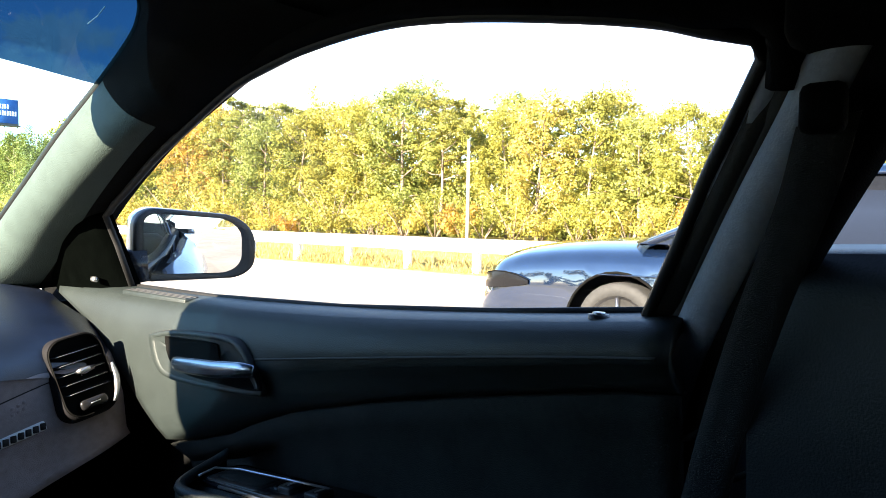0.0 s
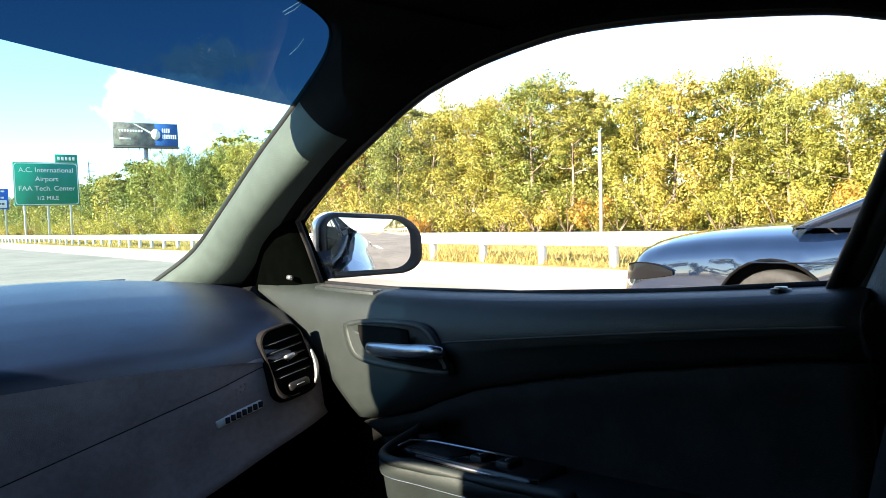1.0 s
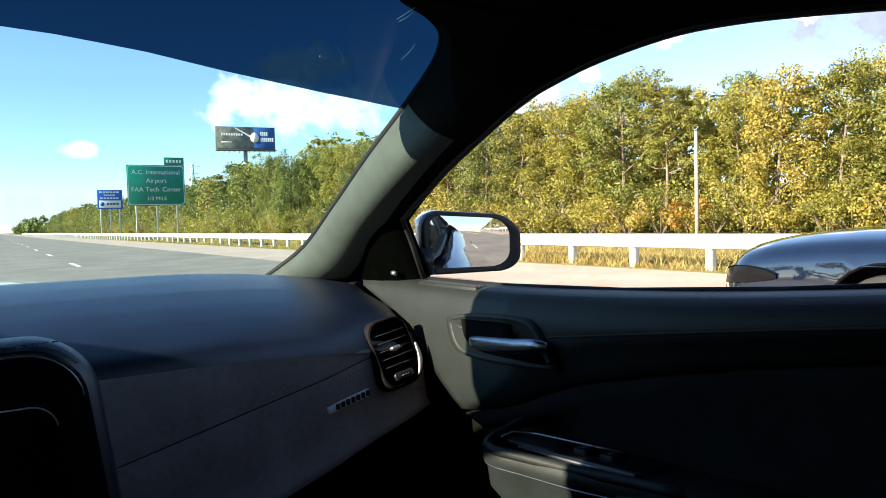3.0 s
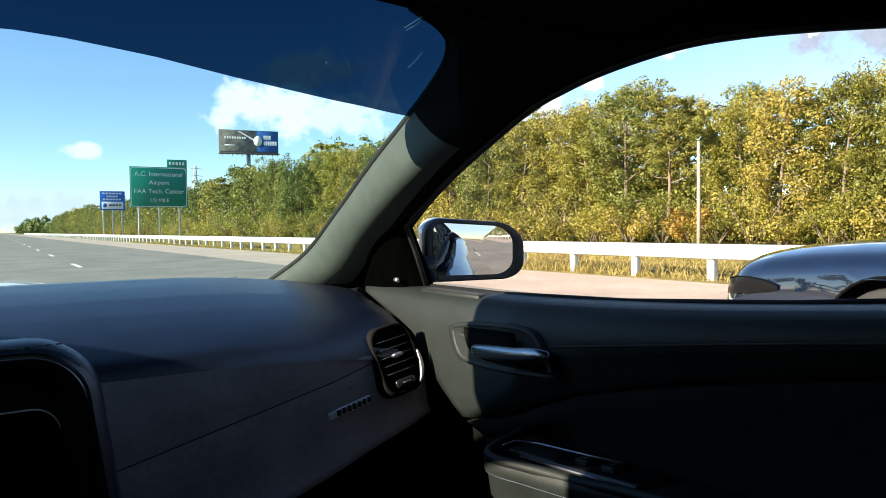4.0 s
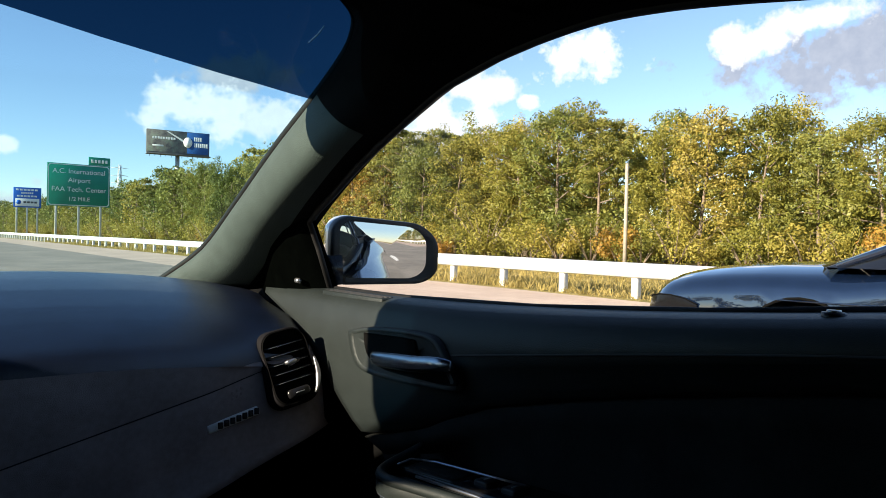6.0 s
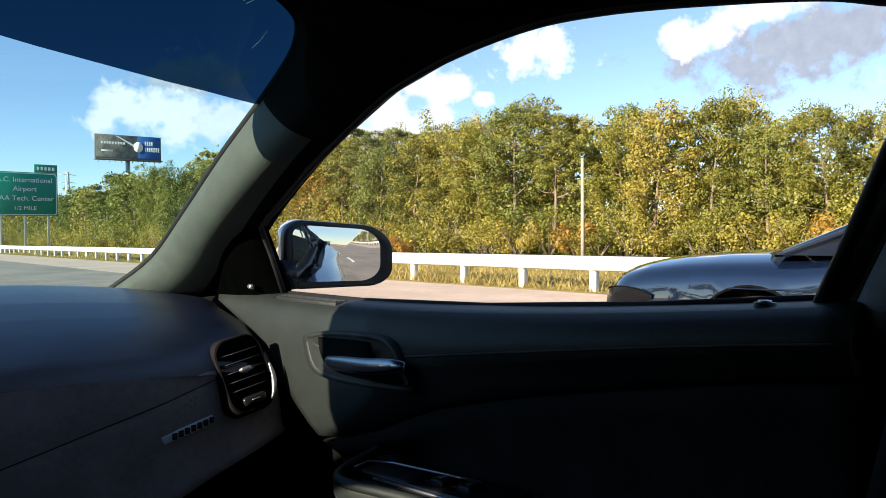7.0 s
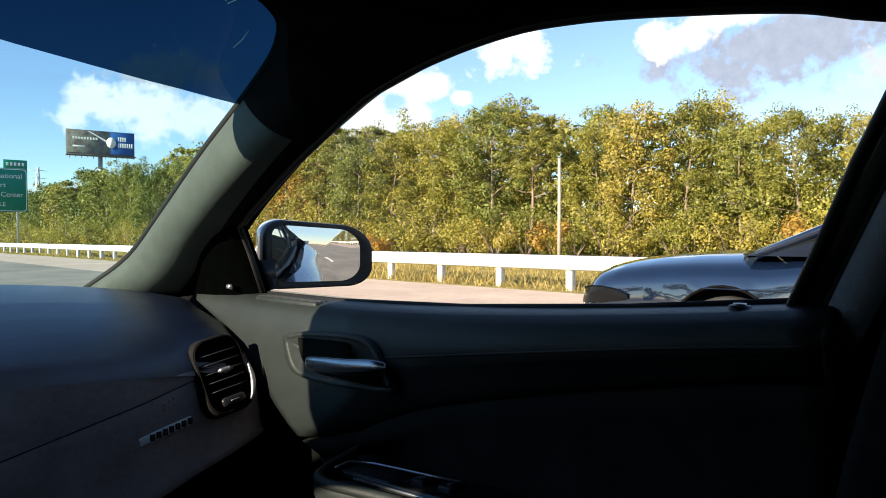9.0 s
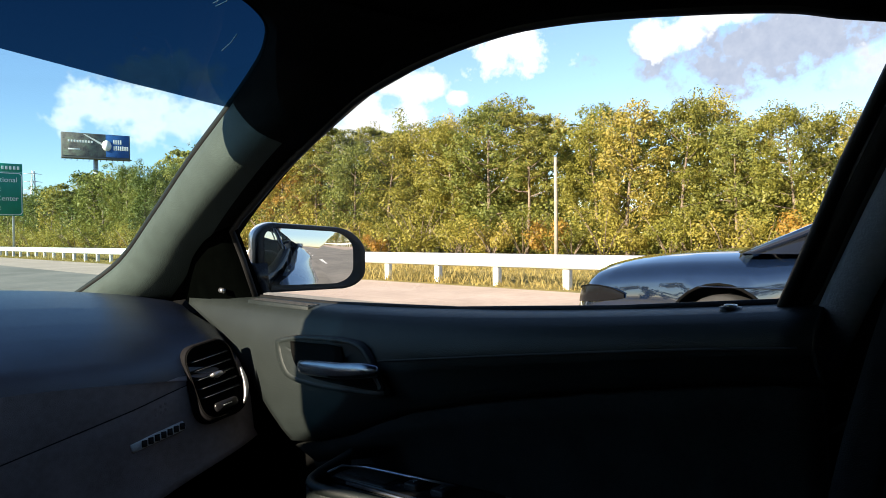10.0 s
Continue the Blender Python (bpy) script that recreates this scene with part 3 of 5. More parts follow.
SAIL = [[Vector((glass_x(z) + 0.014, 1.139, z)), Vector((glass_x(z) - 0.004, 1.143, z)), Vector((glass_x(z) - 0.020, 1.155, z)), Vector((glass_x(z) - 0.036, 1.190, z)), Vector((glass_x(z) - 0.046, 1.25, z)), Vector((glass_x(z) - 0.05, 1.36, z))]
        for z in (0.975, 1.0, 1.03, 1.07, 1.11, 1.14)]
solid(part("corner_panel", loft([[inv(p) for p in r] for r in SAIL]), M_CORNER_SHADE, door, "black corner cover behind the mirror, shade in its colour"), 0.008, 1)
part("corner_pin", tube([inv(Vector((0.664, 1.190, 1.018))), inv(Vector((0.662, 1.174, 1.018)))], 0.005, 12), M_SATIN, door)

# ---- windscreen, pillar, headliner ----


def screen_y(x, z):
    return 1.6 - 0.1 * x * x - (z - 1.0) / 0.55


A_EDGE = spline([(0.500, 1.60, 0.985), (0.525, 1.55, 1.012), (0.562, 1.43, 1.075), (0.568, 1.27, 1.164), (0.569, 1.10, 1.257), (0.576, 0.977, 1.325), (0.578, 0.885, 1.376), (0.571, 0.838, 1.402), (0.553, 0.803, 1.422), (0.515, 0.780, 1.437), (0.46, 0.762, 1.449)], 4)
A_MATE = spline([(0.700, 1.42, 0.985), (0.690, 1.33, 1.03), (0.680, 1.22, 1.10), (0.660, 1.10, 1.156), (0.637, 0.97, 1.205), (0.618, 0.86, 1.241), (0.604, 0.73, 1.281), (0.595, 0.64, 1.306), (0.591, 0.56, 1.322), (0.589, 0.50, 1.329), (0.589, 0.44, 1.332)], 4)
pillar = thing("trim_pillar", (0.6, 1.1, 1.0), "textured grey-green plastic windscreen pillar cover", "pillar trim", kind="structure")
rows = []
for k, (a, b) in enumerate(zip(A_EDGE, A_MATE)):
    across = b - a
    flat = 1.0 if k < 28 else max(0.0, 1.0 - (k - 28) / 10)
    n = Vector((-0.85, -0.50, -0.10)).normalized()
    rows.append([a + Vector((0.02, 0.03, 0.0)), a + Vector((0.0, 0.0, -0.004))] + [a + across * s + n * (h * flat) for s, h in ((0.10, 0.020), (0.25, 0.036), (0.42, 0.049), (0.58, 0.057), (0.70, 0.058), (0.80, 0.048), (0.90, 0.026))] + [b, b + Vector((0.03, 0.0, 0.01))])
part("pillar_cover", loft([[p - Vector((0.6, 1.1, 1.0)) for p in r[:9]] for r in rows[:24]]), M_PILLAR, pillar)
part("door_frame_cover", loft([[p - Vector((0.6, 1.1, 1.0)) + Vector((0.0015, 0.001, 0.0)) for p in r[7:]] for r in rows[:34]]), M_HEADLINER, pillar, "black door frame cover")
# Headliner black runs down over pillar plastic, as the shade on it.
part("pillar_shade_corner", loft([[p - Vector((0.6, 1.1, 1.0)) + Vector((-0.004, -0.004, -0.002)) for p in r] for r in rows[21:]]), M_HEADLINER, pillar, "black cloth corner, lower rows standing in for pillar shade")
other = tagged(new("trim_pillar_driver"), "dark windscreen pillar cover on the driver's side", "pillar trim", kind="structure")
part("pillar_cover", loft([[Vector((2 * CX - q.x, q.y, q.z)) for q in [r[1] + (p - r[1]) * 0.85 for p in r]] for r in rows]), M_PILLAR, other)
part("pillar_seal", tube([p + Vector((0.004, 0.006, 0.0)) - Vector((0.6, 1.1, 1.0)) for p in A_EDGE], 0.007, 8), M_RUBBER, pillar)

window = thing("window_1", (0, 1.2, 1.2), "raked windscreen with a dark sun band along its top", "windscreen", kind="structure")


def screen_patch(z0, z1, nz, inset):
    rows = []
    for k in range(nz + 1):
        z = z0 + (z1 - z0) * k / nz
        rows.append([Vector((x, screen_y(x, z) - inset, z)) - Vector((0, 1.2, 1.2)) for x in [CX - 0.68 + 1.34 * j / 24 for j in range(25)]])
    return loft(rows)


pane = part("pane", screen_patch(0.97, 1.47, 10, 0.0), M_SCREENPANE, window)
pane.visible_shadow = False
rows = []
for k in range(9):
    row = []
    for j in range(25):
        x = CX - 0.68 + 1.34 * j / 24
        zlow = table([(-0.75, 1.33), (-0.3, 1.362), (-0.05, 1.381), (0.04, 1.378), (0.146, 1.370), (0.27, 1.356), (0.334, 1.350), (0.41, 1.342), (0.50, 1.334), (0.58, 1.325)], x)
        z = zlow + (1.475 - zlow) * k / 8
        row.append(Vector((x, screen_y(x, z) - 0.006, z)) - Vector((0, 1.2, 1.2)))
    rows.append(row)
strip = part("sun_band", loft(rows), M_STRIP, window, "dark blue translucent film band")
# three thin white streaks before the film band
for x0, z0, x1, z1 in ((0.513, 1.385, 0.520, 1.403), (0.468, 1.425, 0.492, 1.446), (0.473, 1.423, 0.487, 1.434)):
    part("white_streak", tube([Vector((x, screen_y(x, z) - 0.010, z)) - Vector((0, 1.2, 1.2)) for x, z in ((x0, z0), ((x0 + x1) / 2 + 0.002, (z0 + z1) / 2), (x1, z1))], 0.0007, 5), M_SIGN_W, window)

# headliner: right half follows the window tops, mirrored to the driver's side
roof_top = [(-2.0, 1.30), (-1.2, 1.37), (-0.5, 1.43), (0.2, 1.46), (0.6, 1.472), (0.80, 1.475)]
edge = [(-2.0, 0.52, 1.15), (-1.3, 0.55, 1.24), (-0.7, 0.58, 1.270), (-0.1, 0.606, 1.262), (0.06, 0.606, 1.276), (0.105, 0.602, 1.293), (0.16, 0.599, 1.304), (0.24, 0.594, 1.316), (0.32, 0.590, 1.327), (0.39, 0.588, 1.332), (0.44, 0.588, 1.333), (0.55, 0.580, 1.354), (0.65, 0.543, 1.394), (0.76, 0.474, 1.448)]
edge = [(q.x, q.y, q.z) for q in spline(edge, 6)]
rows = []
for k in range(93):
    y = -2.0 + 2.76 * k / 92
    ex, ez = table([(a, b) for a, b, c in edge], y), table([(a, c) for a, b, c in edge], y)
    zt = table(roof_top, y)
    half = []
    for s in (1.05, 1.0, 0.95, 0.88, 0.78, 0.64, 0.45, 0.22):
        if s > 0.99:
            half.append((ex + (s - 1) * 0.5, ez + (s - 1) * 0.6) if y > 0.07 else (ex + (s - 1) * 0.9, ez + (s - 1) * 0.1))
        else:
            half.append((CX + (ex - CX) * s, ez + (zt - ez) * (1 - (s ** 5))))
    yy = min(y, 0.80)
    rows.append([(x, yy, z) for x, z in half] + [(CX, yy, zt)] + [(2 * CX - x, yy, z) for x, z in reversed(half)])
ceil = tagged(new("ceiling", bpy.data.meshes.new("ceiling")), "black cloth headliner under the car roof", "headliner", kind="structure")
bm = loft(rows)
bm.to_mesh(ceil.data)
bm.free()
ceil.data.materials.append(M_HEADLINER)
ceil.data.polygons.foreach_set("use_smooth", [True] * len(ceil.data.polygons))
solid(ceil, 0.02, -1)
# header rail over the windscreen, thickened unseen on the driver's side to block sun
hdr = tagged(new("trim_header", None), "black cloth header over the windscreen, unseen end thickened against sun", "header trim", kind="structure")
part("header_cover", tube([(x, screen_y(x, 1.462 - 0.05 * (x - CX) ** 2) - 0.004, 1.468 - 0.05 * (x - CX) ** 2) for x in [CX - 0.58 + 0.06 * j for j in range(20)]], [0.055 if j < 7 else 0.010 for j in range(20)], 8, 1.6), M_HEADLINER, hdr)

# plain closings behind and beside the camera
wall = tagged(new("wall_driver_side", bpy.data.meshes.new("wall_driver_side")), "plain black driver's side wall, unseen upper block added against sun", "cabin wall", kind="structure")
bm = block((-0.86, -2.0, 0.2), (-0.82, 1.5, 1.03))
# Upper block is added out of view to limit sun on the passenger door.
bm2 = block((-0.80, -2.0, 1.03), (-0.74, 0.62, 1.36))
tmp = bpy.data.meshes.new("t")
bm2.to_mesh(tmp)
bm.from_mesh(tmp)
bm.to_mesh(wall.data)
wall.data.materials.append(M_BLACK)
back = tagged(new("wall_rear", bpy.data.meshes.new("wall_rear")), "plain black rear bulkhead of the cabin", "cabin wall", kind="structure")
block((-0.86, -2.05, 0.2), (0.80, -2.0, 1.16)).to_mesh(back.data)
back.data.materials.append(M_BLACK)
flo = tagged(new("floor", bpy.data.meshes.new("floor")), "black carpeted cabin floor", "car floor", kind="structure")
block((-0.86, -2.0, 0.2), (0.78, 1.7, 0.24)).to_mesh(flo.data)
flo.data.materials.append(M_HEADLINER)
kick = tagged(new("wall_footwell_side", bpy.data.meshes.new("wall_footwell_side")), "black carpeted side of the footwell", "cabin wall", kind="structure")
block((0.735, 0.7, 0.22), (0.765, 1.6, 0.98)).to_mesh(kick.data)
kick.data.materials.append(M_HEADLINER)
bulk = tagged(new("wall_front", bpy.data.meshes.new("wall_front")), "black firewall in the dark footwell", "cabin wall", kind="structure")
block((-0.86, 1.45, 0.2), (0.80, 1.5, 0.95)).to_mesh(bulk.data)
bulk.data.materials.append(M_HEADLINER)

# ---- dashboard ----
dashboard = thing("dashboard", (0.2, 1.1, 0.6), "black leather-grained dashboard, blue and warm light in its colours", "dashboard")
D0 = Vector((0.2, 1.1, 0.6))


def seam_z(x):
    return 0.745 + 0.245 * x


def low_z(x):
    return 0.540 + 0.355 * x


def dash_profile(x):
    zs, zl = seam_z(x), low_z(x)
    zt = 1.030 - 0.05 * max(0, x - 0.25) ** 2 * 4 - 0.02 * x * x
    fh = zt - 0.104 - zs
    up = [(1.58, zt - 0.03), (1.52, zt - 0.004), (1.42, zt), (1.32, zt - 0.008), (1.23, zt - 0.020), (1.15, zt - 0.040), (1.10, zt - 0.058), (1.070, zt - 0.074), (1.048, zt - 0.090), (1.034, zt - 0.104), (1.0290, zt - 0.124)]
    face = [(1.0290, zt - 0.124), (1.0305, zs + 0.6 * fh), (1.0320, zs + 0.3 * fh), (1.0338, zs + 0.0012)]
    lo = [(1.0345, zs - 0.0004), (1.033, zs - 0.005), (1.0322, zs - 0.02), (1.029, 0.5 * (zs + zl)), (1.025, zl + 0.012), (1.012, zl + 0.003), (1.12, zl - 0.004), (1.30, zl - 0.03), (1.42, zl - 0.03)]

    dip = min(1.0, max(0.0, (x - 0.43) / 0.10))
    dip = 0.014 * dip * dip * (3 - 2 * dip)
    up = up[:-4] + [(y + dip * f, z) for (y, z), f in zip(up[-4:], (0.3, 0.7, 1, 1))]
    face = [(y + dip, z) for y, z in face]
    lo = [(y + dip, z) for y, z in lo[:4]] + [(y + dip * 0.5, z) for y, z in lo[4:6]] + lo[6:]

    def end(pts):
        s = min(max((x - 0.585) / 0.07, 0), 1)
        s = s * s
        out = []
        for y, z in pts:
            ye = max(y, table(DOOR_FRONT, z) + 0.004)
            out.append((y + (ye - y) * s + 0.012 * s, z))
        return out
    return end(up), end(lo), end(face)


XS = [-0.75 + 1.335 * k / 60 for k in range(61)] + [0.60, 0.612, 0.624, 0.634, 0.643, 0.650]
part("upper_pad", loft([[Vector((x, y, z)) - D0 for y, z in dash_profile(x)[0]] for x in XS]), M_SKY_DASH, dashboard, "black soft upper pad, sky sheen in its colour")
# Below the pad the same vinyl takes the lightened colour.
part("fascia", loft([[Vector((x, y, z)) - D0 for y, z in dash_profile(x)[2]] for x in XS]), M_LIT_VINYL, dashboard, "grained fascia, warm light in its colour")
part("lower_panel", loft([[Vector((x, y, z)) - D0 for y, z in dash_profile(x)[1]] for x in XS]), M_LIT_VINYL, dashboard, "lower panel, warm light in its colour")


def dash_y(x, z):
    a, b, c = dash_profile(x)
    pts = sorted([(q, p) for p, q in a[4:-1] + c + b[:6]])
    return table(pts, z)


part("dash_seam", tube([Vector((x, dash_y(x, seam_z(x) + 0.0012), seam_z(x) + 0.0004)) - D0 for x in [0.1 + 0.02 * k for k in range(22)]], 0.0011, 6), M_SEAM, dashboard)

# badge and the small embossed mark
badge = part("badge", block((-0.0445, -0.004, -0.0072), (0.0445, 0.004, 0.0072), 0.003), M_BADGE, dashboard, "small aluminium badge")
BM = Matrix.Translation(Vector((0.4785, dash_y(0.4785, 0.805) - 0.003, 0.805)) - D0) @ Euler((radians(-8), radians(-13.3), radians(2))).to_matrix().to_4x4()
badge.matrix_basis = BM
for k in range(7):
    bar = part("badge_mark", block((-0.0042, -0.0015, -0.0052), (0.0042, 0.0, 0.0052), 0.0008, 1), M_SEAM, badge)
    bar.location = (-0.024 + 0.0105 * k, -0.004, 0)
    bar.rotation_euler = (0, radians(14), 0)
for r in range(2):
    for k in range(3):
        bar = part("embossed_mark", block((-0.0030, -0.0006, -0.0026), (0.0030, 0.001, 0.0026), 0.0006, 1), M_LIT_VINYL, dashboard)
        x, z = 0.478 + 0.0085 * k, 0.838 + 0.009 * r + 0.003 * k
        bar.location = Vector((x, dash_y(x, z), z)) - D0

# air vent
vent = part("air_vent", loft([[(0, 0, 0), (0.001, 0, 0)], [(0, 0, 0.001), (0.001, 0, 0.001)]]), M_HEADLINER, dashboard)
VO = Vector((0.579, 1.037, 0.882))
VU = Vector((0.965, 0.10, 0.16)).normalized()
VV = Vector((-0.30, 0.30, 0.93))
VV = (VV - VU * VV.dot(VU)).normalized()
VN = VU.cross(VV).normalized()
if VN.y > 0:
    VN = -VN
VENT = round_rect(0.042, 0.062, 0.026, 6)


def vent_loop(s, c, ds=0.0, shift=0.0):
    return [at(VO, VU, VV, VN, u * s + shift + (ds if u > 0 else -ds), v * s * 1.0 + (ds if v > 0 else -ds), c) - D0 for u, v in VENT]


me = vent.data
bm = loft([vent_loop(1.015, -0.020), vent_loop(1.02, -0.008), vent_loop(1.015, 0.002), vent_loop(1.005, 0.0035), vent_loop(0.99, 0.003), vent_loop(0.96, -0.003), vent_loop(0.94, -0.006), vent_loop(0.02, -0.006)], True)
bmesh.ops.recalc_face_normals(bm, faces=bm.faces)
bm.to_mesh(me)
bm.free()
me.polygons.foreach_set("use_smooth", [True] * len(me.polygons))
part("vent_pod", loft([vent_loop(1.10, -0.030), vent_loop(1.09, -0.012), vent_loop(1.07, -0.004), vent_loop(1.045, -0.0005), vent_loop(1.025, 0.0010), vent_loop(1.015, 0.0)], True), M_POD, vent, "rounded pod round the vent")
chrome = [at(VO, VU, VV, VN, 0.0450 - (0.012 * (abs(v) / 0.05) ** 3 if abs(v) < 0.06 else 0), v, 0.0075) - D0 for v in [-0.056 + 0.0050 * k for k in range(13)]]
part("vent_trim", tube(chrome, [0.0015 + 0.0035 * math.sin(math.pi * (k + 0.6) / 13.2) for k in range(13)], 8), M_SATIN, vent, "bright silver edge trim")
for k in range(5):
    v = -0.024 + 0.0155 * k
    w = 0.037
    rows = [[at(VO, VU, VV, VN, u, v + dv, c) - D0 for dv, c in ((0.0010, 0.002), (0.0018, -0.002), (0.0032, -0.007), (0.0012, -0.007), (-0.0004, -0.002), (-0.0008, 0.002))] for u in (-w, 0, w)]
    part("slat", loft(rows, True, True), M_BLACK, vent)
    part("slat_edge", tube([at(VO, VU, VV, VN, u, v, 0.0026) - D0 for u in (-w + 0.004, w - 0.004)], 0.00045, 5), M_LEVER, vent)
part("vent_tab", loft([[at(VO, VU, VV, VN, u * s, 0.007 + v * s, c) - D0 for u, v in round_rect(0.010, 0.0036, 0.003, 3)] for s, c in ((1, -0.002), (1, 0.009), (0.8, 0.011), (0.02, 0.011))], True), M_SATIN, vent, "silver slider tab")
part("vent_wheel", loft([[at(VO, VU, VV, VN, u * s, -0.046 + v * s, c) - D0 for u, v in round_rect(0.022, 0.008, 0.006, 3)] for s, c in ((1, -0.006), (1, 0.005), (0.85, 0.0075), (0.02, 0.0075))], True), M_GLOSS, vent, "thumb wheel")
part("wheel_mark", tube([at(VO, VU, VV, VN, u, -0.046, 0.008) - D0 for u in (-0.008, 0.008)], 0.001, 5), M_SATIN, vent)

# centre stack with the screen
SO = Vector((-0.135, 0.0, 0.775))
stack = part("screen_hood", block((0, 0, 0), (0.001, 0.001, 0.001)), M_SKY_DASH, dashboard, "rounded black centre hood, sky sheen in its colour")


def stack_loop(w, h, r, y, dx=0.0):
    out = []
    for u, v in round_rect(w, h, r, 8):
        out.append(Vector((SO.x + u + (0.13 * (0.10 - v) if u > 0 else -0.13 * (0.10 - v)) + dx, y, SO.z + v)) - D0)
    return out


bm = loft([stack_loop(0.200, 0.185, 0.085, 1.16), stack_loop(0.212, 0.205, 0.082, 1.05), stack_loop(0.210, 0.211, 0.078, 0.990), stack_loop(0.203, 0.207, 0.072, 0.960), stack_loop(0.192, 0.198, 0.066, 0.953)], True)
bmesh.ops.recalc_face_normals(bm, faces=bm.faces)
bm.to_mesh(stack.data)
bm.free()
stack.data.polygons.foreach_set("use_smooth", [True] * len(stack.data.polygons))
part("stack_ring", loft([stack_loop(0.192, 0.198, 0.066, 0.9535), stack_loop(0.185, 0.190, 0.062, 0.951), stack_loop(0.178, 0.182, 0.058, 0.954), stack_loop(0.172, 0.176, 0.055, 0.966)], True), M_GLOSS, stack, "gloss black inner ring")
part("ring_line", tube(stack_loop(0.1865, 0.191, 0.062, 0.9515)[:], 0.0011, 5), M_SATIN, stack, "fine silver line")
part("screen_well", loft([stack_loop(0.172, 0.176, 0.055, 0.966), stack_loop(0.160, 0.160, 0.045, 0.985), stack_loop(0.150, 0.115, 0.03, 0.987)], True), M_BLACK, stack)
part("touch_screen", loft([stack_loop(0.150, 0.115, 0.03, 0.9865), stack_loop(0.002, 0.002, 0.0005, 0.9865)], True), M_SCREEN, stack, "dark glass touch screen")
part("screen_edge", tube(stack_loop(0.150, 0.115, 0.03, 0.9855), 0.0012, 5), M_BADGE, stack)
STI = [q for q in stack_loop(0.199, 0.2045, 0.070, 0.956)]
for k in range(3, 16):
    a, b = STI[k], STI[k + 1]
    for s in range(3):
        p, q = a.lerp(b, s / 3 + 0.04), a.lerp(b, s / 3 + 0.22)
        part("stitch", tube([p, q], 0.0011, 5), M_THREAD, stack)
for k in range(10):
    x = 0.02 - 0.012 * k
    part("stitch", tube([Vector((x, 0.9565, SO.z + 0.2055)) - D0, Vector((x - 0.007, 0.9565, SO.z + 0.2055)) - D0], 0.0011, 5), M_THREAD, stack)

# ---- door mirror ----
MO = Vector((0.856, 1.168, 1.0765))
MN = Vector((-0.258, -0.965, -0.022)).normalized()
MU = Vector((0.965, -0.258, 0.0)).normalized()
MV = MU.cross(-MN).normalized()
if MV.z < 0:
    MV = -MV
mirror = thing("side_mirror", MO, "black door mirror with rounded glass, own pale flank reflected", "side mirror")


def mirror_outline(w, h, left_r, right_r, n=8):
    """A loop with tighter corners at the door and a rounder outer end."""
    out = []
    for sx, sy, a0 in ((1, 1, 0), (-1, 1, 90), (-1, -1, 180), (1, -1, 270)):
        r = right_r if sx > 0 else left_r
        for k in range(n + 1):
            a = radians(a0 + 90 * k / n)
            out.append((sx * (w - r) + r * math.cos(a), sy * (h - r * 0.8) + r * 0.8 * math.sin(a)))
    return out


RIM = [(u, v * (1.0 - 0.07 * u / 0.119)) for u, v in mirror_outline(0.119, 0.0675, 0.040, 0.062, 10)]


def mir(u, v, c):
    return MU * u + MV * v + MN * c


def rim(s, c, cut=0.0, dv=0.0):
    return [mir(u * s + (cut * (1 if u > 0 else -0.2)), v * s + dv - 0.005 * u / 0.116 - 0.006 * (u / 0.116) ** 2, c) for u, v in RIM]


part("housing", loft([rim(0.02, 0.009), rim(0.6, 0.009), rim(0.88, 0.010), rim(0.955, 0.012), rim(0.985, 0.010), rim(1.0, 0.004), rim(1.012, -0.010)], True), M_BLACK, mirror, "black plastic rim")


def glass_rim(s, c):
    return [mir(u * s - 0.007, v * s * (1.0 - 0.06 * u / 0.119) + 0.001 - 0.005 * u / 0.116 - 0.003 * (u / 0.116) ** 2, c) for u, v in mirror_outline(0.0945, 0.0560, 0.026, 0.048)]


part("cap", loft([rim(1.010, -0.009), rim(1.025, -0.020, -0.006), rim(1.03, -0.045, -0.012), rim(0.98, -0.075, -0.02), rim(0.84, -0.100, -0.025), rim(0.58, -0.118, -0.025), rim(0.2, -0.126, -0.02), rim(0.02, -0.127, -0.02)], True), M_PAINT_OWN, mirror, "pale painted cap")
rows = []
R = 1.15
for s in (1.0, 0.8, 0.55, 0.3, 0.02):
    rows.append([p + MN * (-(p.dot(MU) ** 2 + p.dot(MV) ** 2) / (2 * R)) for p in glass_rim(s, 0.0175)])
part("mirror_glass", loft(rows, True), M_MIRROR, mirror, "convex mirror glass")
part("arm", loft([[Vector(q) - MO for q in ((x, y - 0.035, z - h), (x, y + 0.04, z - h), (x, y + 0.04, z + h), (x, y - 0.035, z + h))] for x, y, z, h in ((0.72, 1.205, 1.035, 0.030), (0.76, 1.215, 1.038, 0.030), (0.81, 1.225, 1.05, 0.040))], True, True), M_GLOSS, mirror)
for k in range(9):
    part("etched_mark", block((-0.0022, -0.0003, -0.0018), (0.0022, 0.0003, 0.0018)), M_BADGE, mirror).matrix_basis = Matrix.Translation(mir(-0.045 + 0.0068 * k, -0.046 - 0.0007 * k, 0.0005))

# ---- own car's outside: flank, bonnet, wipers ----
own = thing("own_car_body", (0, 0, 0), "pale blue painted flank and bonnet of the car itself", "car body", kind="structure")
FL = [(0.80, 0.22), (0.865, 0.30), (0.890, 0.45), (0.905, 0.62), (0.915, 0.74), (0.905, 0.82), (0.892, 0.90), (0.868, 0.945), (0.81, 0.962), (0.750, 0.965)]
rows = []
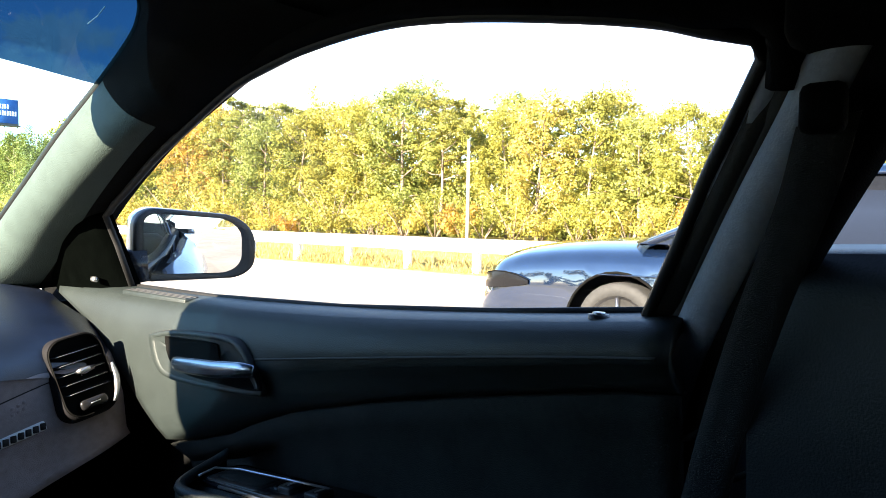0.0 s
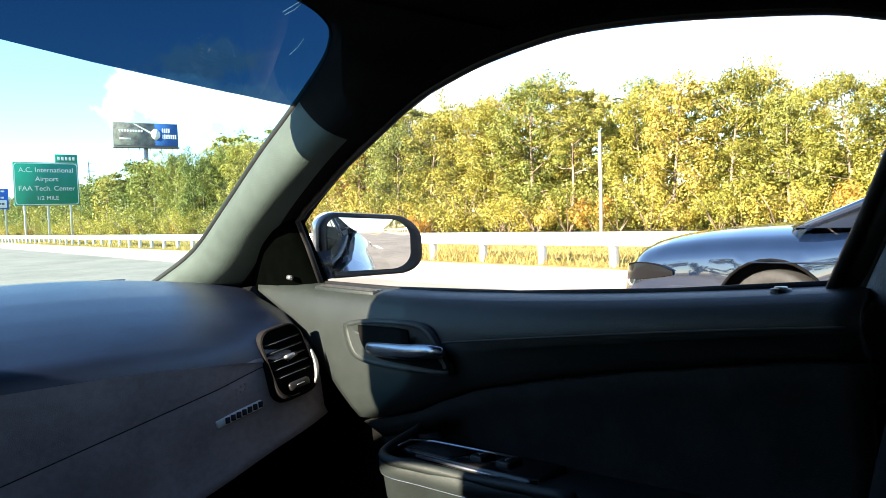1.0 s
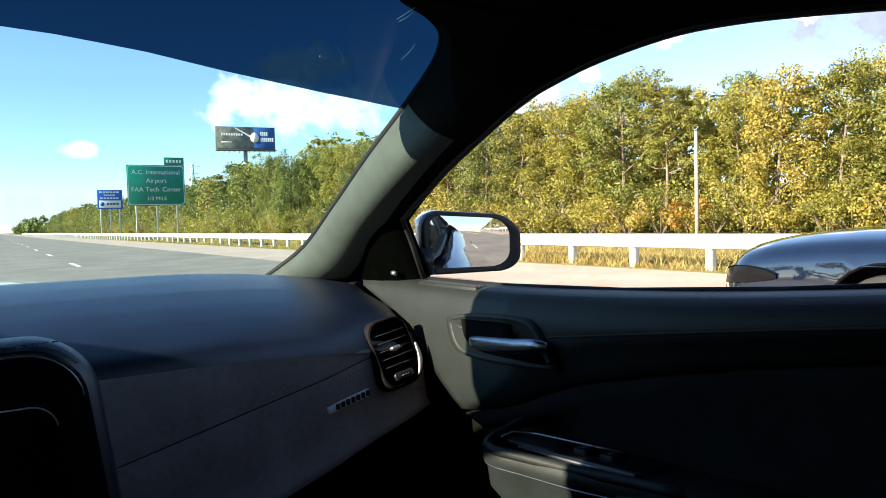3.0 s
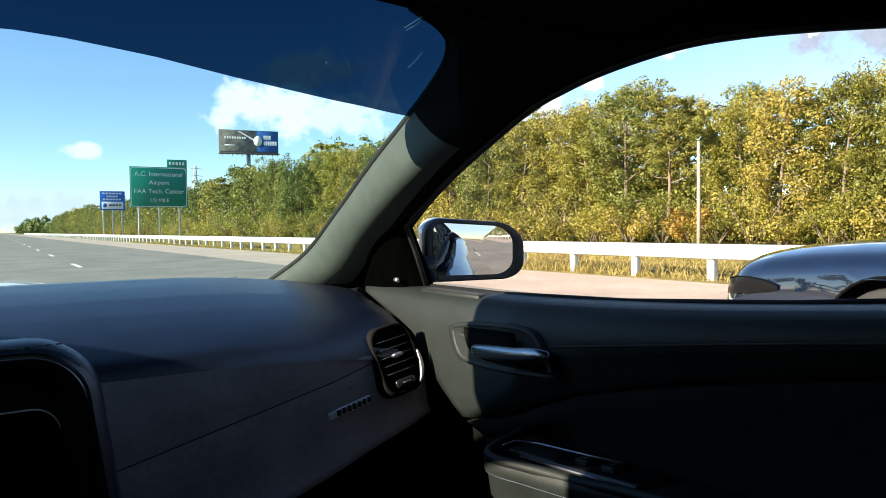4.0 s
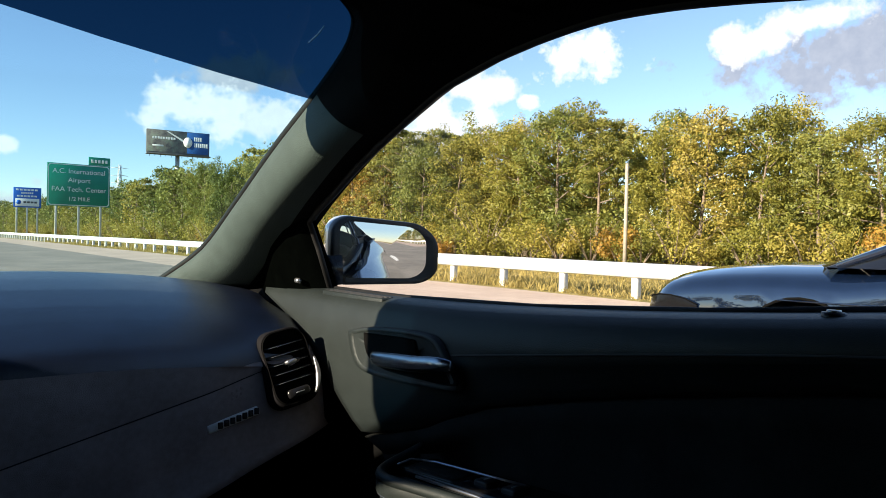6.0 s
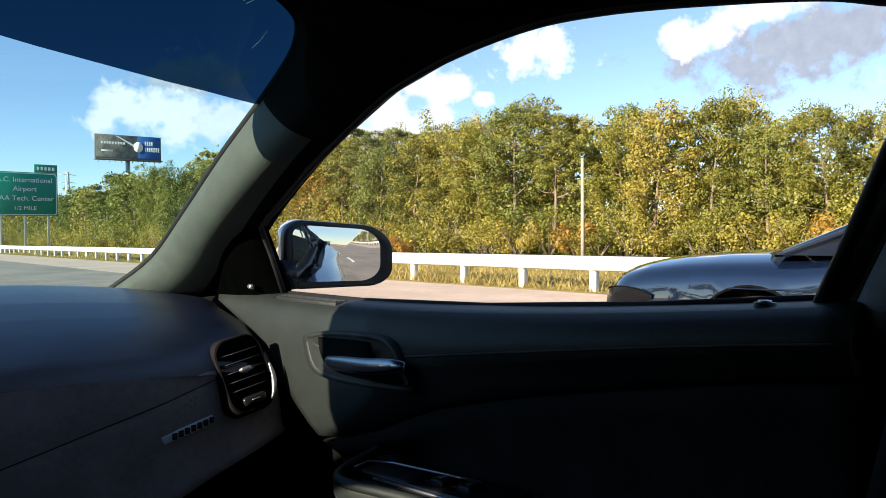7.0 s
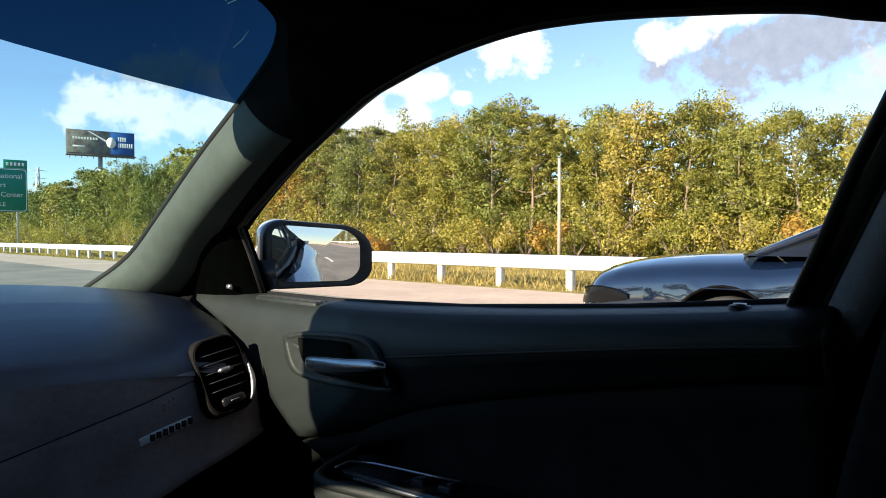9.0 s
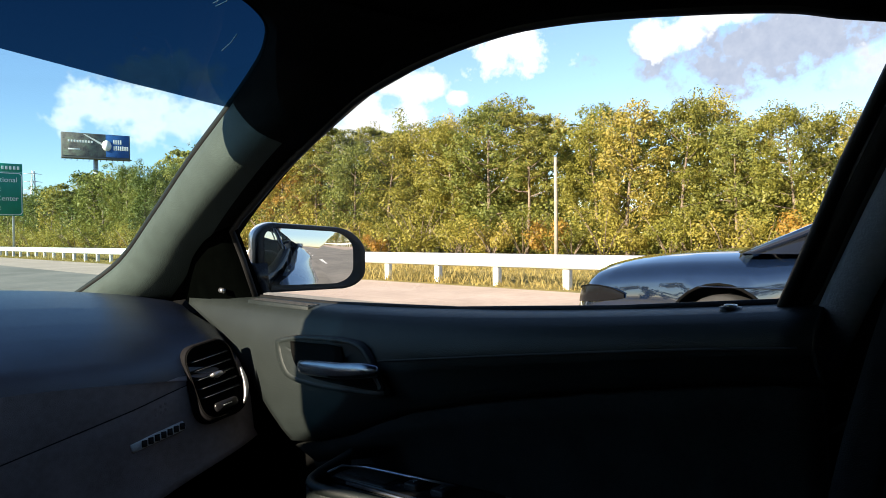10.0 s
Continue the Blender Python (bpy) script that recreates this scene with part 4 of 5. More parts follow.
for k in range(45):
    y = -3.1 + 5.6 * k / 44
    bulge = 0.018 * math.exp(-((y + 1.5) / 0.6) ** 2) + 0.018 * math.exp(-((y - 1.55) / 0.6) ** 2)
    rows.append([(x + bulge * (1 if 0.4 < z < 0.95 else 0) - (0.10 * max(0, (y - 1.9)) ** 2), y, z + 0.045 * (1.15 - max(y, -1.2)) * (z / 1.0) * (1 if y < 1.15 else 0.0) - 0.10 * max(0, y - 1.15)) for x, z in FL])
rows_flank = rows
solid(part("flank", loft(rows), M_PAINT_OWN, own), 0.008, -1)
rows = []
for k in range(18):
    y = 1.66 + 1.25 * k / 17
    rows.append([(CX + u, y, 0.972 - 0.20 * abs(u) ** 1.7 + (0.010 if abs(u) < 0.2 else 0) - 0.05 * max(0, (y - 2.2)) ** 1.6) for u in [-0.85 + 1.7 * j / 24 for j in range(25)]])
solid(part("bonnet", loft(rows), M_PAINT_OWN, own), 0.01, -1)
left = [[(2 * CX - x - 0.04, y, z) for x, y, z in r] for r in rows_flank]
solid(part("flank", loft(left), M_PAINT_OWN, own), 0.008, 1)
part("tail", loft([[(CX + u, y, z) for u in (-0.90, -0.6, 0, 0.6, 0.95)] for y, z in ((-2.06, 1.17), (-2.5, 1.12), (-3.05, 1.08), (-3.12, 0.95), (-3.14, 0.6), (-3.10, 0.3))]), M_PAINT_OWN, own)
part("nose", loft([[(CX + u, y - 0.25 * abs(u) ** 2, z) for u in (-0.80, -0.5, 0, 0.5, 0.84)] for y, z in ((2.88, 0.935), (2.98, 0.87), (3.0, 0.6), (2.95, 0.3))]), M_PAINT_OWN, own)
for sx, x in ((1, 0.80), (-1, 2 * CX - 0.84)):
    for wy in (1.62, -1.45):
        lp = [[(x + sx * dx, wy + q * math.cos(a), 0.35 + q * math.sin(a)) for a in [2 * math.pi * k / 28 for k in range(28)]] for dx, q in ((0.0, 0.2), (0.0, 0.33), (0.02, 0.35), (0.12, 0.35), (0.135, 0.33), (0.135, 0.24), (0.115, 0.22), (0.12, 0.02))]
        part("wheel", loft(lp, True), M_TYRE, own)
part("cowl", block((-0.85, 1.585, 0.94), (0.72, 1.70, 0.985), 0.01), M_BLACK, own)
part("wiper_arm", tube([(0.34, 1.60, 0.992), (0.22, 1.605, 1.012), (0.05, 1.61, 1.000), (-0.25, 1.612, 0.994)], 0.007, 6), M_BLACK, own)
part("wiper_blade", tube([(0.42, 1.575, 1.002), (0.20, 1.58, 1.014), (-0.20, 1.585, 1.004)], 0.005, 6), M_BLACK, own)
RP = [(CX - 0.70, 1.405), (CX - 0.62, 1.46), (CX - 0.3, 1.525), (CX, 1.54), (CX + 0.3, 1.525), (CX + 0.60, 1.465), (CX + 0.685, 1.415)]
solid(part("roof_skin", loft([[(x * s, y, z + dz) for x, z in RP] for y, s, dz in ((-2.1, 0.9, -0.13), (-1.2, 0.97, -0.06), (-0.4, 1, -0.01), (0.3, 1, 0.0), (0.74, 0.97, -0.004))]), M_PAINT_OWN, own), 0.01, 1)

# ---- pillar behind the door, belt, rear door, seat ----
bp = thing("trim_center_pillar", (0.66, 0.1, 0.9), "dark plastic pillar cover behind the door, sky light in its colour", "pillar trim", kind="structure")
B0 = Vector((0.66, 0.1, 0.9))
EDGE = [(0.735, 0.30, 0.55), (0.722, 0.245, 0.80), (0.712, 0.205, 0.98), (0.697, 0.179, 1.048), (0.668, 0.141, 1.119), (0.649, 0.114, 1.167), (0.632, 0.089, 1.209), (0.617, 0.068, 1.247), (0.610, 0.054, 1.270)]
EDGE = spline([(x, y - 0.011, z) for x, y, z in EDGE], 3)


def band(name, y0, y1, x0, bulge, material, label=""):
    rows = [[p + Vector((x0, -(y0 + (y1 - y0) * s), 0)) + Vector((-bulge * math.sin(math.pi * s), 0, 0)) - B0 for s in (0, 0.2, 0.4, 0.6, 0.8, 1)] for p in EDGE]
    return solid(part(name, loft(rows), material, bp, label), 0.01, -1)


band("door_frame", 0.0, 0.020, 0.004, 0.004, M_FRAME_LIT)
band("frame_seal", 0.020, 0.036, 0.012, 0.003, M_RUBBER)
band("pillar_cover", 0.036, 0.064, 0.0, 0.008, M_COVER_LIT)
band("pillar_side", 0.064, 0.105, 0.004, 0.012, M_HEADLINER)
part("pillar_head", block(Vector((0.578, -0.20, 1.250)) - B0, Vector((0.675, 0.036, 1.36)) - B0, 0.012), M_HEADLINER, bp)
part("corner_filler", block(Vector((0.598, -0.02, 1.299)) - B0, Vector((0.662, 0.125, 1.37)) - B0, 0.004), M_HEADLINER, bp)
belt = thing("seat_belt", (0.62, 0.03, 1.18), "dark webbing seat belt hanging from the pillar", "seat belt")
b0 = Vector((0.62, 0.03, 1.18))
BP = spline([(0.596, 0.010, 1.205), (0.612, 0.026, 1.15), (0.645, 0.070, 1.03), (0.672, 0.11, 0.88), (0.685, 0.14, 0.70), (0.69, 0.16, 0.50)], 6)
solid(part("webbing", loft([[p + Vector((0.004, d, -0.2 * d)) - b0 for d in (-0.019, -0.007, 0.007, 0.019)] for p in BP]), M_BELT, belt), 0.002)
part("anchor_cover", block(Vector((0.586, -0.002, 1.195)) - b0, Vector((0.602, 0.026, 1.228)) - b0, 0.006), M_HEADLINER, belt)
rear = thing("door_2", (0.7, -0.5, 0.5), "black rear passenger door panel below its window", "car door", kind="structure")
rd = Vector((0.7, -0.5, 0.5))
rows = [[Vector((x, y, z + 0.03 * (0.05 - y))) - rd for x, z in ((0.72, 1.120), (0.675, 1.114), (0.662, 1.08), (0.662, 0.97), (0.68, 0.85), (0.69, 0.6), (0.69, 0.35))] for y in (0.07, -0.2, -0.5, -0.8, -1.1)]
solid(part("panel", loft(rows), M_SEAT, rear), 0.012, -1)
part("lever", tube([Vector((0.645, -0.12, 0.99)) - rd, Vector((0.640, -0.18, 0.99)) - rd, Vector((0.645, -0.25, 0.985)) - rd], 0.009, 8), M_LEVER, rear)
for a, b in (((-1.05, 1.075), (-0.98, 1.27)),):
    part("window_frame", tube([Vector((glass_x(z), y, z)) - rd for y, z in (a, b)], 0.02, 8), M_RUBBER, rear)
pane = part("window_pane", loft([[Vector((glass_x(z) + 0.01, y, z)) - rd for z in (1.07, 1.28)] for y in (0.05, -0.4, -1.0)]), M_PANE, rear)
pane.visible_shadow = False
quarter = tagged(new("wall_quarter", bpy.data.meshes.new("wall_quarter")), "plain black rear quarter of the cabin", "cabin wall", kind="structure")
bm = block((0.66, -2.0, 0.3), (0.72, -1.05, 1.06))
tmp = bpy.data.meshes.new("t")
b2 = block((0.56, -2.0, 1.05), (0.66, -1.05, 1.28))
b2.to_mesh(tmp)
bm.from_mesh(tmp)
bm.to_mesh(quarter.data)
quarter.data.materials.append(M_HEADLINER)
seat = thing("seat", (0.36, -0.3, 0.24), "dark blue-black leather front passenger seat", "car seat")
s0 = Vector((0.36, -0.3, 0.24))


def cushion(name, c, hx, hy, hz, lean, label=""):
    rows = []
    for s, t in ((0.55, -1.0), (0.9, -0.92), (1.0, -0.7), (1.0, 0.0), (0.98, 0.6), (0.9, 0.88), (0.6, 1.0)):
        rows.append([Vector((c[0] + u * s, c[1] + v * s - lean * t * hz, c[2] + t * hz)) - s0 for u, v in round_rect(hx, hy, min(hx, hy) * 0.8, 5)])
    return part(name, loft(rows, True, True), M_SEAT, seat, label)


cushion("backrest", (0.36, -0.40, 0.72), 0.24, 0.085, 0.30, 0.28)
cushion("bolster", (0.57, -0.35, 0.70), 0.05, 0.085, 0.24, 0.28)
cushion("bolster", (0.15, -0.35, 0.70), 0.05, 0.085, 0.24, 0.28)
cushion("seat_cushion", (0.36, 0.02, 0.40), 0.25, 0.28, 0.07, 0.0)
part("seat_base", block(Vector((0.16, -0.25, 0.24)) - s0, Vector((0.56, 0.25, 0.36)) - s0, 0.02), M_BLACK, seat)

# ---- cars on the road ----


def build_car(place, paint, label, heading=0.0, suv=False):
    """A saloon or an estate with its nose towards +y."""
    car = thing("car", place, label, "car", "cars on the highway")
    lift = 0.16 if suv else 0.0
    W = [(0.0, 0.70), (0.02, 0.76), (0.07, 0.82), (0.16, 0.875), (0.34, 0.92), (0.7, 0.945), (1.0, 0.95), (1.6, 0.945), (2.6, 0.94), (3.6, 0.95), (4.3, 0.93), (4.75, 0.86), (4.95, 0.78), (5.0, 0.66)]
    T = [(0.0, 0.73), (0.02, 0.79), (0.07, 0.84), (0.16, 0.885), (0.34, 0.932), (0.6, 0.962), (0.9, 0.982), (1.3, 0.995), (1.75, 1.0), (2.6, 1.0), (3.6, 1.02), (4.3, 1.06), (4.75, 1.05), (4.95, 0.95), (5.0, 0.85)]
    B = [(0.0, 0.34), (0.06, 0.27), (0.3, 0.22), (4.6, 0.24), (4.95, 0.36), (5.0, 0.42)]
    S = sorted(set([0.0, 0.01, 0.02, 0.04, 0.07, 0.11, 0.16, 0.22] + [0.3 + 0.075 * k for k in range(60)] + [4.85, 4.95, 5.0]))
    rows = []
    for s in S:
        w, zt, zb = table(W, s), table(T, s) + lift, table(B, s) + lift * 0.6
        k = min(1.0, max(0.0, (2.0 - s) / 0.5))                    # the bonnet falls away to low wings
        sh = zt - 0.075 - 0.065 * k
        half = [(w * 0.90, zb), (w * 0.985, zb + 0.06), (w * 0.998, zb + (sh - zb) * 0.30), (w * 1.0, zb + (sh - zb) * 0.5), (w * (1.0 - 0.006 * k), zb + (sh - zb) * 0.70), (w * (0.996 - 0.008 * k), zb + (sh - zb) * 0.86), (w * (0.990 - 0.012 * k), sh - 0.040), (w * (0.975 - 0.015 * k), sh - 0.014), (w * 0.925, sh + 0.018 + 0.006 * k), (w * 0.80, sh + 0.046 + 0.022 * k), (w * 0.60, sh + 0.062 + 0.050 * k), (w * 0.30, sh + 0.076 + 0.064 * k), (0.0, sh + 0.080 + 0.066 * k)]
        nose = max(0.0, 1 - s / 0.35)                              # rounded in plan, chin ahead of the bonnet's edge
        full = half + [(-x, z) for x, z in reversed(half[:-1])]
        rows.append([(x, -s + nose * (0.14 * (1 - (x / 0.8) ** 2) + 0.25 * max(0.0, 0.72 + lift - z)), z) for x, z in full])
    rows.insert(0, [(x * 0.97, y - 0.01, 0.52 + lift + (z - 0.52 - lift) * 0.25) for x, y, z in rows[0]])
    bm = loft(rows, False, True)
    wheels = [1.24, 4.08]
    R = 0.405 + lift * 0.3
    zc = 0.355 + lift * 0.3
    kill = []
    for f in bm.faces:
        c = f.calc_center_median()
        if abs(c.x) > 0.72 and any((c.y + s) ** 2 + (c.z - zc) ** 2 < (R * 0.97) ** 2 for s in wheels):
            kill.append(f)
    bmesh.ops.delete(bm, geom=kill, context="FACES")
    for v in bm.verts:
        for s in wheels:
            d = Vector((v.co.y + s, v.co.z - zc))
            if abs(v.co.x) > 0.72 and R * 0.6 < d.length < R * 1.25 and v.is_boundary and v.co.z > 0.30:
                d = d.normalized() * R
                v.co.y, v.co.z = d.x - s, zc + d.y
    part("body", bm, paint, car)
    part("underbody", block((-0.80, -4.7, 0.24), (0.80, -0.35, 0.60 + lift), 0.05), M_BLACK, car)
    # greenhouse
    rt = 1.47 + lift * 1.5
    back_s = (4.75, 4.55) if suv else (4.35, 3.55)
    G = [(1.36, 0.975 + lift, 0.81), (1.72, 1.11 + lift, 0.785), (2.22, rt - 0.11, 0.71), (2.62, rt - 0.025, 0.63), (3.1, rt, 0.62), (back_s[1], rt - 0.04, 0.62), (back_s[0], 1.04 + lift, 0.74)]
    rows = []
    for s, z, w in G:
        bow = table([(1.36, 0.30), (1.72, 0.26), (2.22, 0.14), (2.62, 0.04), (3.1, 0.0)], s)
        rows.append([Vector(q) + Vector((0, bow * max(0.0, 1 - (q[0] / 0.82) ** 2), 0)) for q in ((0.86 if z > 1.1 else w + 0.04, -s, 0.97 + lift), (w + 0.02 if z > 1.1 else w, -s, (z + 0.97 + lift) / 2), (w, -s, z - 0.02), (w * 0.8, -s, z), (0, -s, z + 0.012), (-w * 0.8, -s, z), (-w, -s, z - 0.02), (-(w + 0.02) if z > 1.1 else -w, -s, (z + 0.97 + lift) / 2), (-0.86 if z > 1.1 else -w - 0.04, -s, 0.97 + lift))])
    part("windows", loft(rows, False, True), M_CARGLASS, car, "dark tinted windows")
    rows = [[(x, -s, z) for x, z in ((0.66, rt - 0.035), (0.58, rt + 0.012), (0.3, rt + 0.024), (0, rt + 0.028), (-0.3, rt + 0.024), (-0.58, rt + 0.012), (-0.66, rt - 0.035))] for s in (2.60, 3.0, back_s[1] + 0.05)]
    solid(part("roof", loft(rows), paint, car), 0.02)
    for sx in (1, -1):
        part("front_pillar", tube([(sx * 0.82, -1.42, 0.975 + lift), (sx * 0.765, -1.98, 1.22 + lift), (sx * 0.665, -2.62, rt - 0.02)], 0.03, 8), paint, car)
        part("rear_pillar", tube([(sx * 0.66, -back_s[1], rt - 0.03), (sx * 0.78, -back_s[0] - 0.02, 1.03 + lift)], 0.06, 8), paint, car)
        part("door_mirror", block((sx * 0.97 - 0.10, -2.05, 1.0 + lift), (sx * 0.97 + 0.10, -1.93, 1.13 + lift), 0.04, 3), paint, car)
        lens = [[Vector((sx * (x + d), -y + max(0.0, 1 - y / 0.35) * (0.14 * (1 - (x / 0.8) ** 2) + 0.25 * max(0.0, 0.72 - z)), z + lift)) for z in zz] for x, y, zz, d in ((0.50, -0.004, (0.56, 0.60, 0.64), 0.0), (0.70, 0.0, (0.56, 0.61, 0.66), 0.004), (0.795, 0.035, (0.56, 0.62, 0.685), 0.008), (0.865, 0.13, (0.57, 0.635, 0.705), 0.010), (0.905, 0.26, (0.585, 0.645, 0.708), 0.010), (0.928, 0.40, (0.605, 0.645, 0.690), 0.008), (0.936, 0.50, (0.625, 0.64, 0.655), 0.002))]
        part("headlight", loft([[p + Vector((sx * 0.004 * (1 - abs(c)), 0.004, 0)) for p, c in zip(spline(q, 3), (1, 0.5, 0.2, 0, 0.2, 0.5, 1))] for q in lens]), M_LAMP, car, "smoked headlight")
        part("headlight_line", tube([q[-1] + Vector((sx * 0.004, 0.004, 0.002)) for q in lens], 0.005, 5), M_HEADLINER, car)
        part("tail_light", block((sx * 0.62 - 0.18, -5.02, 0.80 + lift), (sx * 0.62 + 0.18, -4.90, 0.93 + lift), 0.03), M_TAIL, car)
        part("side_line", tube([(sx * 0.953, -1.1, 0.74 + lift), (sx * 0.948, -2.5, 0.76 + lift), (sx * 0.955, -4.2, 0.80 + lift)], 0.006, 5), paint, car)
        for s in wheels:
            arch = [(sx * 0.945, -s + R * math.cos(a), zc + R * math.sin(a)) for a in [radians(-12 + 204 * k / 18) for k in range(19)]]
            part("wheel_arch", tube(arch, 0.010, 6), M_HEADLINER, car)
            rr = R - 0.075
            lp = [[(sx * x, -s + q * math.cos(a), zc + q * math.sin(a)) for a in [2 * math.pi * k / 28 for k in range(28)]] for x, q in ((0.70, rr * 0.7), (0.70, rr * 0.97), (0.73, rr), (0.90, rr), (0.925, rr * 0.96), (0.93, rr * 0.72), (0.90, rr * 0.70))]
            wheel = part("wheel", loft(lp, True, True), M_TYRE, car)
            part("rim", loft([[(sx * x, -s + q * math.cos(a), zc + q * math.sin(a)) for a in [2 * math.pi * k / 20 for k in range(20)]] for x, q in ((0.925, rr * 0.71), (0.905, rr * 0.66), (0.86, rr * 0.55), (0.87, rr * 0.2), (0.885, 0.01))], True), M_RIM, wheel)
            for k in range(5):
                a = 2 * math.pi * k / 5 + 0.3
                part("spoke", tube([(sx * 0.90, -s + 0.05 * math.cos(a), zc + 0.05 * math.sin(a)), (sx * 0.912, -s + rr * 0.68 * math.cos(a), zc + rr * 0.68 * math.sin(a))], 0.028, 6, 0.5), M_RIM, wheel)
    part("grille", block((-0.46, -0.06, 0.46 + lift), (0.46, 0.16, 0.64 + lift), 0.02), M_BLACK, car)
    part("bumper_intake", block((-0.46, -0.06, 0.36 + lift), (0.46, 0.16, 0.43 + lift), 0.03), M_BLACK, car)
    part("bumper_rear", block((-0.80, -5.03, 0.40 + lift), (0.80, -4.85, 0.60 + lift), 0.05), M_BLACK if suv else paint, car)
    part("plate", block((-0.15, -5.045, 0.66 + lift), (0.15, -5.02, 0.78 + lift), 0.006), M_SIGN_W, car)
    car.rotation_euler = (0, 0, heading)
    return car


build_car((5.65, 3.28, 0), M_PAINT_BLACK, "glossy dark blue-black saloon driving in the next lane")
build_car((-1.2, 150, 0), M_PAINT_WHITE, "white estate car far ahead on the highway", suv=True)
build_car((-7.5, 190, 0), M_PAINT_WHITE, "pale grey estate far ahead on the highway", suv=True)
build_car((-6.4, 215, 0), M_PAINT_BLACK, "dark saloon far ahead on the highway")
build_car((-5.0, 250, 0), M_PAINT_BLUE, "small blue car far ahead", suv=True)

# ---- signs ----


def sign_post(sign, x, h, origin):
    part("post", block(Vector((x - 0.10, 0.06, -0.2)), Vector((x + 0.10, 0.24, h)), 0.02), M_GALV, sign)


gs = thing("highway_sign", (15.9, 84, 0), "large green highway exit sign on three white posts", "road sign")
part("panel", block((-3.1, -0.03, 3.75), (3.1, 0.03, 8.35), 0.02), M_SIGN_G, gs)
part("border", loft([[(u, -0.034, 6.05 + v) for u, v in round_rect(3.02 - k, 2.22 - k, 0.3, 5)] for k in (0, 0.07)], True), M_SIGN_W, gs)
part("exit_tab", block((0.9, -0.03, 8.36), (3.1, 0.03, 9.25), 0.02), M_SIGN_G, gs)
for k in range(5):
    part("tab_mark", block((1.15 + 0.36 * k, -0.045, 8.62), (1.37 + 0.36 * k, -0.032, 8.98), 0.01), M_SIGN_W, gs)
for words, z, size in (("A.C. International", 7.30, 0.72), ("Airport", 6.35, 0.72), ("FAA Tech. Center", 5.35, 0.72), ("1/2 MILE", 4.35, 0.60)):
    text_part("lettering", words, size, pose(0, -0.045, z, 90, 0, 0), M_SIGN_W, gs)
for x in (-2.2, 0.0, 2.2):
    sign_post(gs, x, 8.3, None)
for k in range(7):
    part("rear_stiffener", block((-3.0, 0.03, 4.0 + 0.66 * k), (3.0, 0.06, 4.12 + 0.66 * k)), M_GALV, gs)
bs = thing("service_sign", (15.2, 116, 0), "blue motorist service sign with white panel on posts", "road sign")
part("panel", block((-1.75, -0.03, 4.3), (1.75, 0.03, 7.2), 0.02), M_SIGN_B, bs)
part("white_panel", block((-1.5, -0.06, 4.5), (1.5, -0.03, 5.6), 0.02), M_SIGN_W, bs)
for z, w in ((6.85, 1.4), (6.4, 0.8), (5.95, 1.3)):
    for k in range(6):
        part("writing_bar", block((-w + 2 * w * k / 6, -0.05, z - 0.12), (-w + 2 * w * (k + 0.75) / 6, -0.032, z + 0.12), 0.01), M_SIGN_W, bs)
part("round_mark", tube([(-1.1, -0.075, 5.05), (-1.1, -0.06, 5.05)], 0.32, 20, up=(1, 0, 0)), M_SIGN_B, bs)
for k in range(4):
    part("writing_bar", block((-0.5 + 0.45 * k, -0.075, 4.93), (-0.14 + 0.45 * k, -0.06, 5.2), 0.01), M_BOARD_F, bs)
for x in (-1.3, 0, 1.3):
    sign_post(bs, x, 7.1, None)

bb = thing("billboard", (45.0, 143, 0), "dark and blue printed billboard on a tall steel pole", "billboard")
part("pole", tube([(0, 1.2, -0.5), (0, 1.2, 17.5)], 0.55, 14, up=(0, 1, 0)), M_GALV, bb)
part("frame", block((-7.5, -0.1, 16.9), (7.5, 0.9, 21.6), 0.05), M_BOARD_F, bb)
part("print_left", block((-7.3, -0.16, 17.2), (2.0, -0.1, 21.5), 0.02), M_BOARD_L, bb)
part("print_right", block((2.0, -0.16, 17.2), (7.3, -0.1, 21.5), 0.02), M_BOARD_R, bb)
part("diagonal_ray", loft([[(x0, -0.17, 21.4), (x0 + 0.5, -0.17, 21.4)] if k == 0 else [(2.0, -0.17, 19.0), (2.2, -0.17, 19.4)] for k, x0 in ((0, -3.0), (1, 0))]), M_SIGN_W, bb)
part("disc_mark", tube([(2.2, -0.26, 19.4), (2.2, -0.165, 19.4)], 1.05, 22, up=(1, 0, 0)), M_SIGN_W, bb)
for z in (20.2, 19.0):
    for k in range(4 if z > 20 else 7):
        part("writing_bar", block((3.7 + 0.5 * k, -0.18, z - 0.42), (4.05 + 0.5 * k, -0.16, z + 0.42), 0.02), M_SIGN_W, bb)
for k in range(9):
    part("writing_bar", block((-6.2 + 0.62 * k, -0.18, 19.75), (-5.75 + 0.62 * k, -0.16, 20.2), 0.02), M_SIGN_W, bb)
part("writing_bar", block((-6.2, -0.18, 18.3), (-3.6, -0.16, 18.6), 0.02), M_SIGN_W, bb)
part("catwalk", block((-7.6, -1.3, 16.65), (7.6, 0.9, 16.8), 0.03), M_BOARD_F, bb)
for k in range(12):
    part("bracket", tube([(-7.0 + 1.27 * k, -1.2, 16.65), (-7.0 + 1.27 * k, -0.9, 16.1 + 0.2 * (k % 2))], 0.07, 5), M_BOARD_F, bb)
bb.rotation_euler, bb.scale = (0, 0, radians(-8)), (0.8, 1, 1)

pylon = thing("transmission_tower", (95.0, 400, 0), "far grey steel lattice tower above the trees", "pylon")
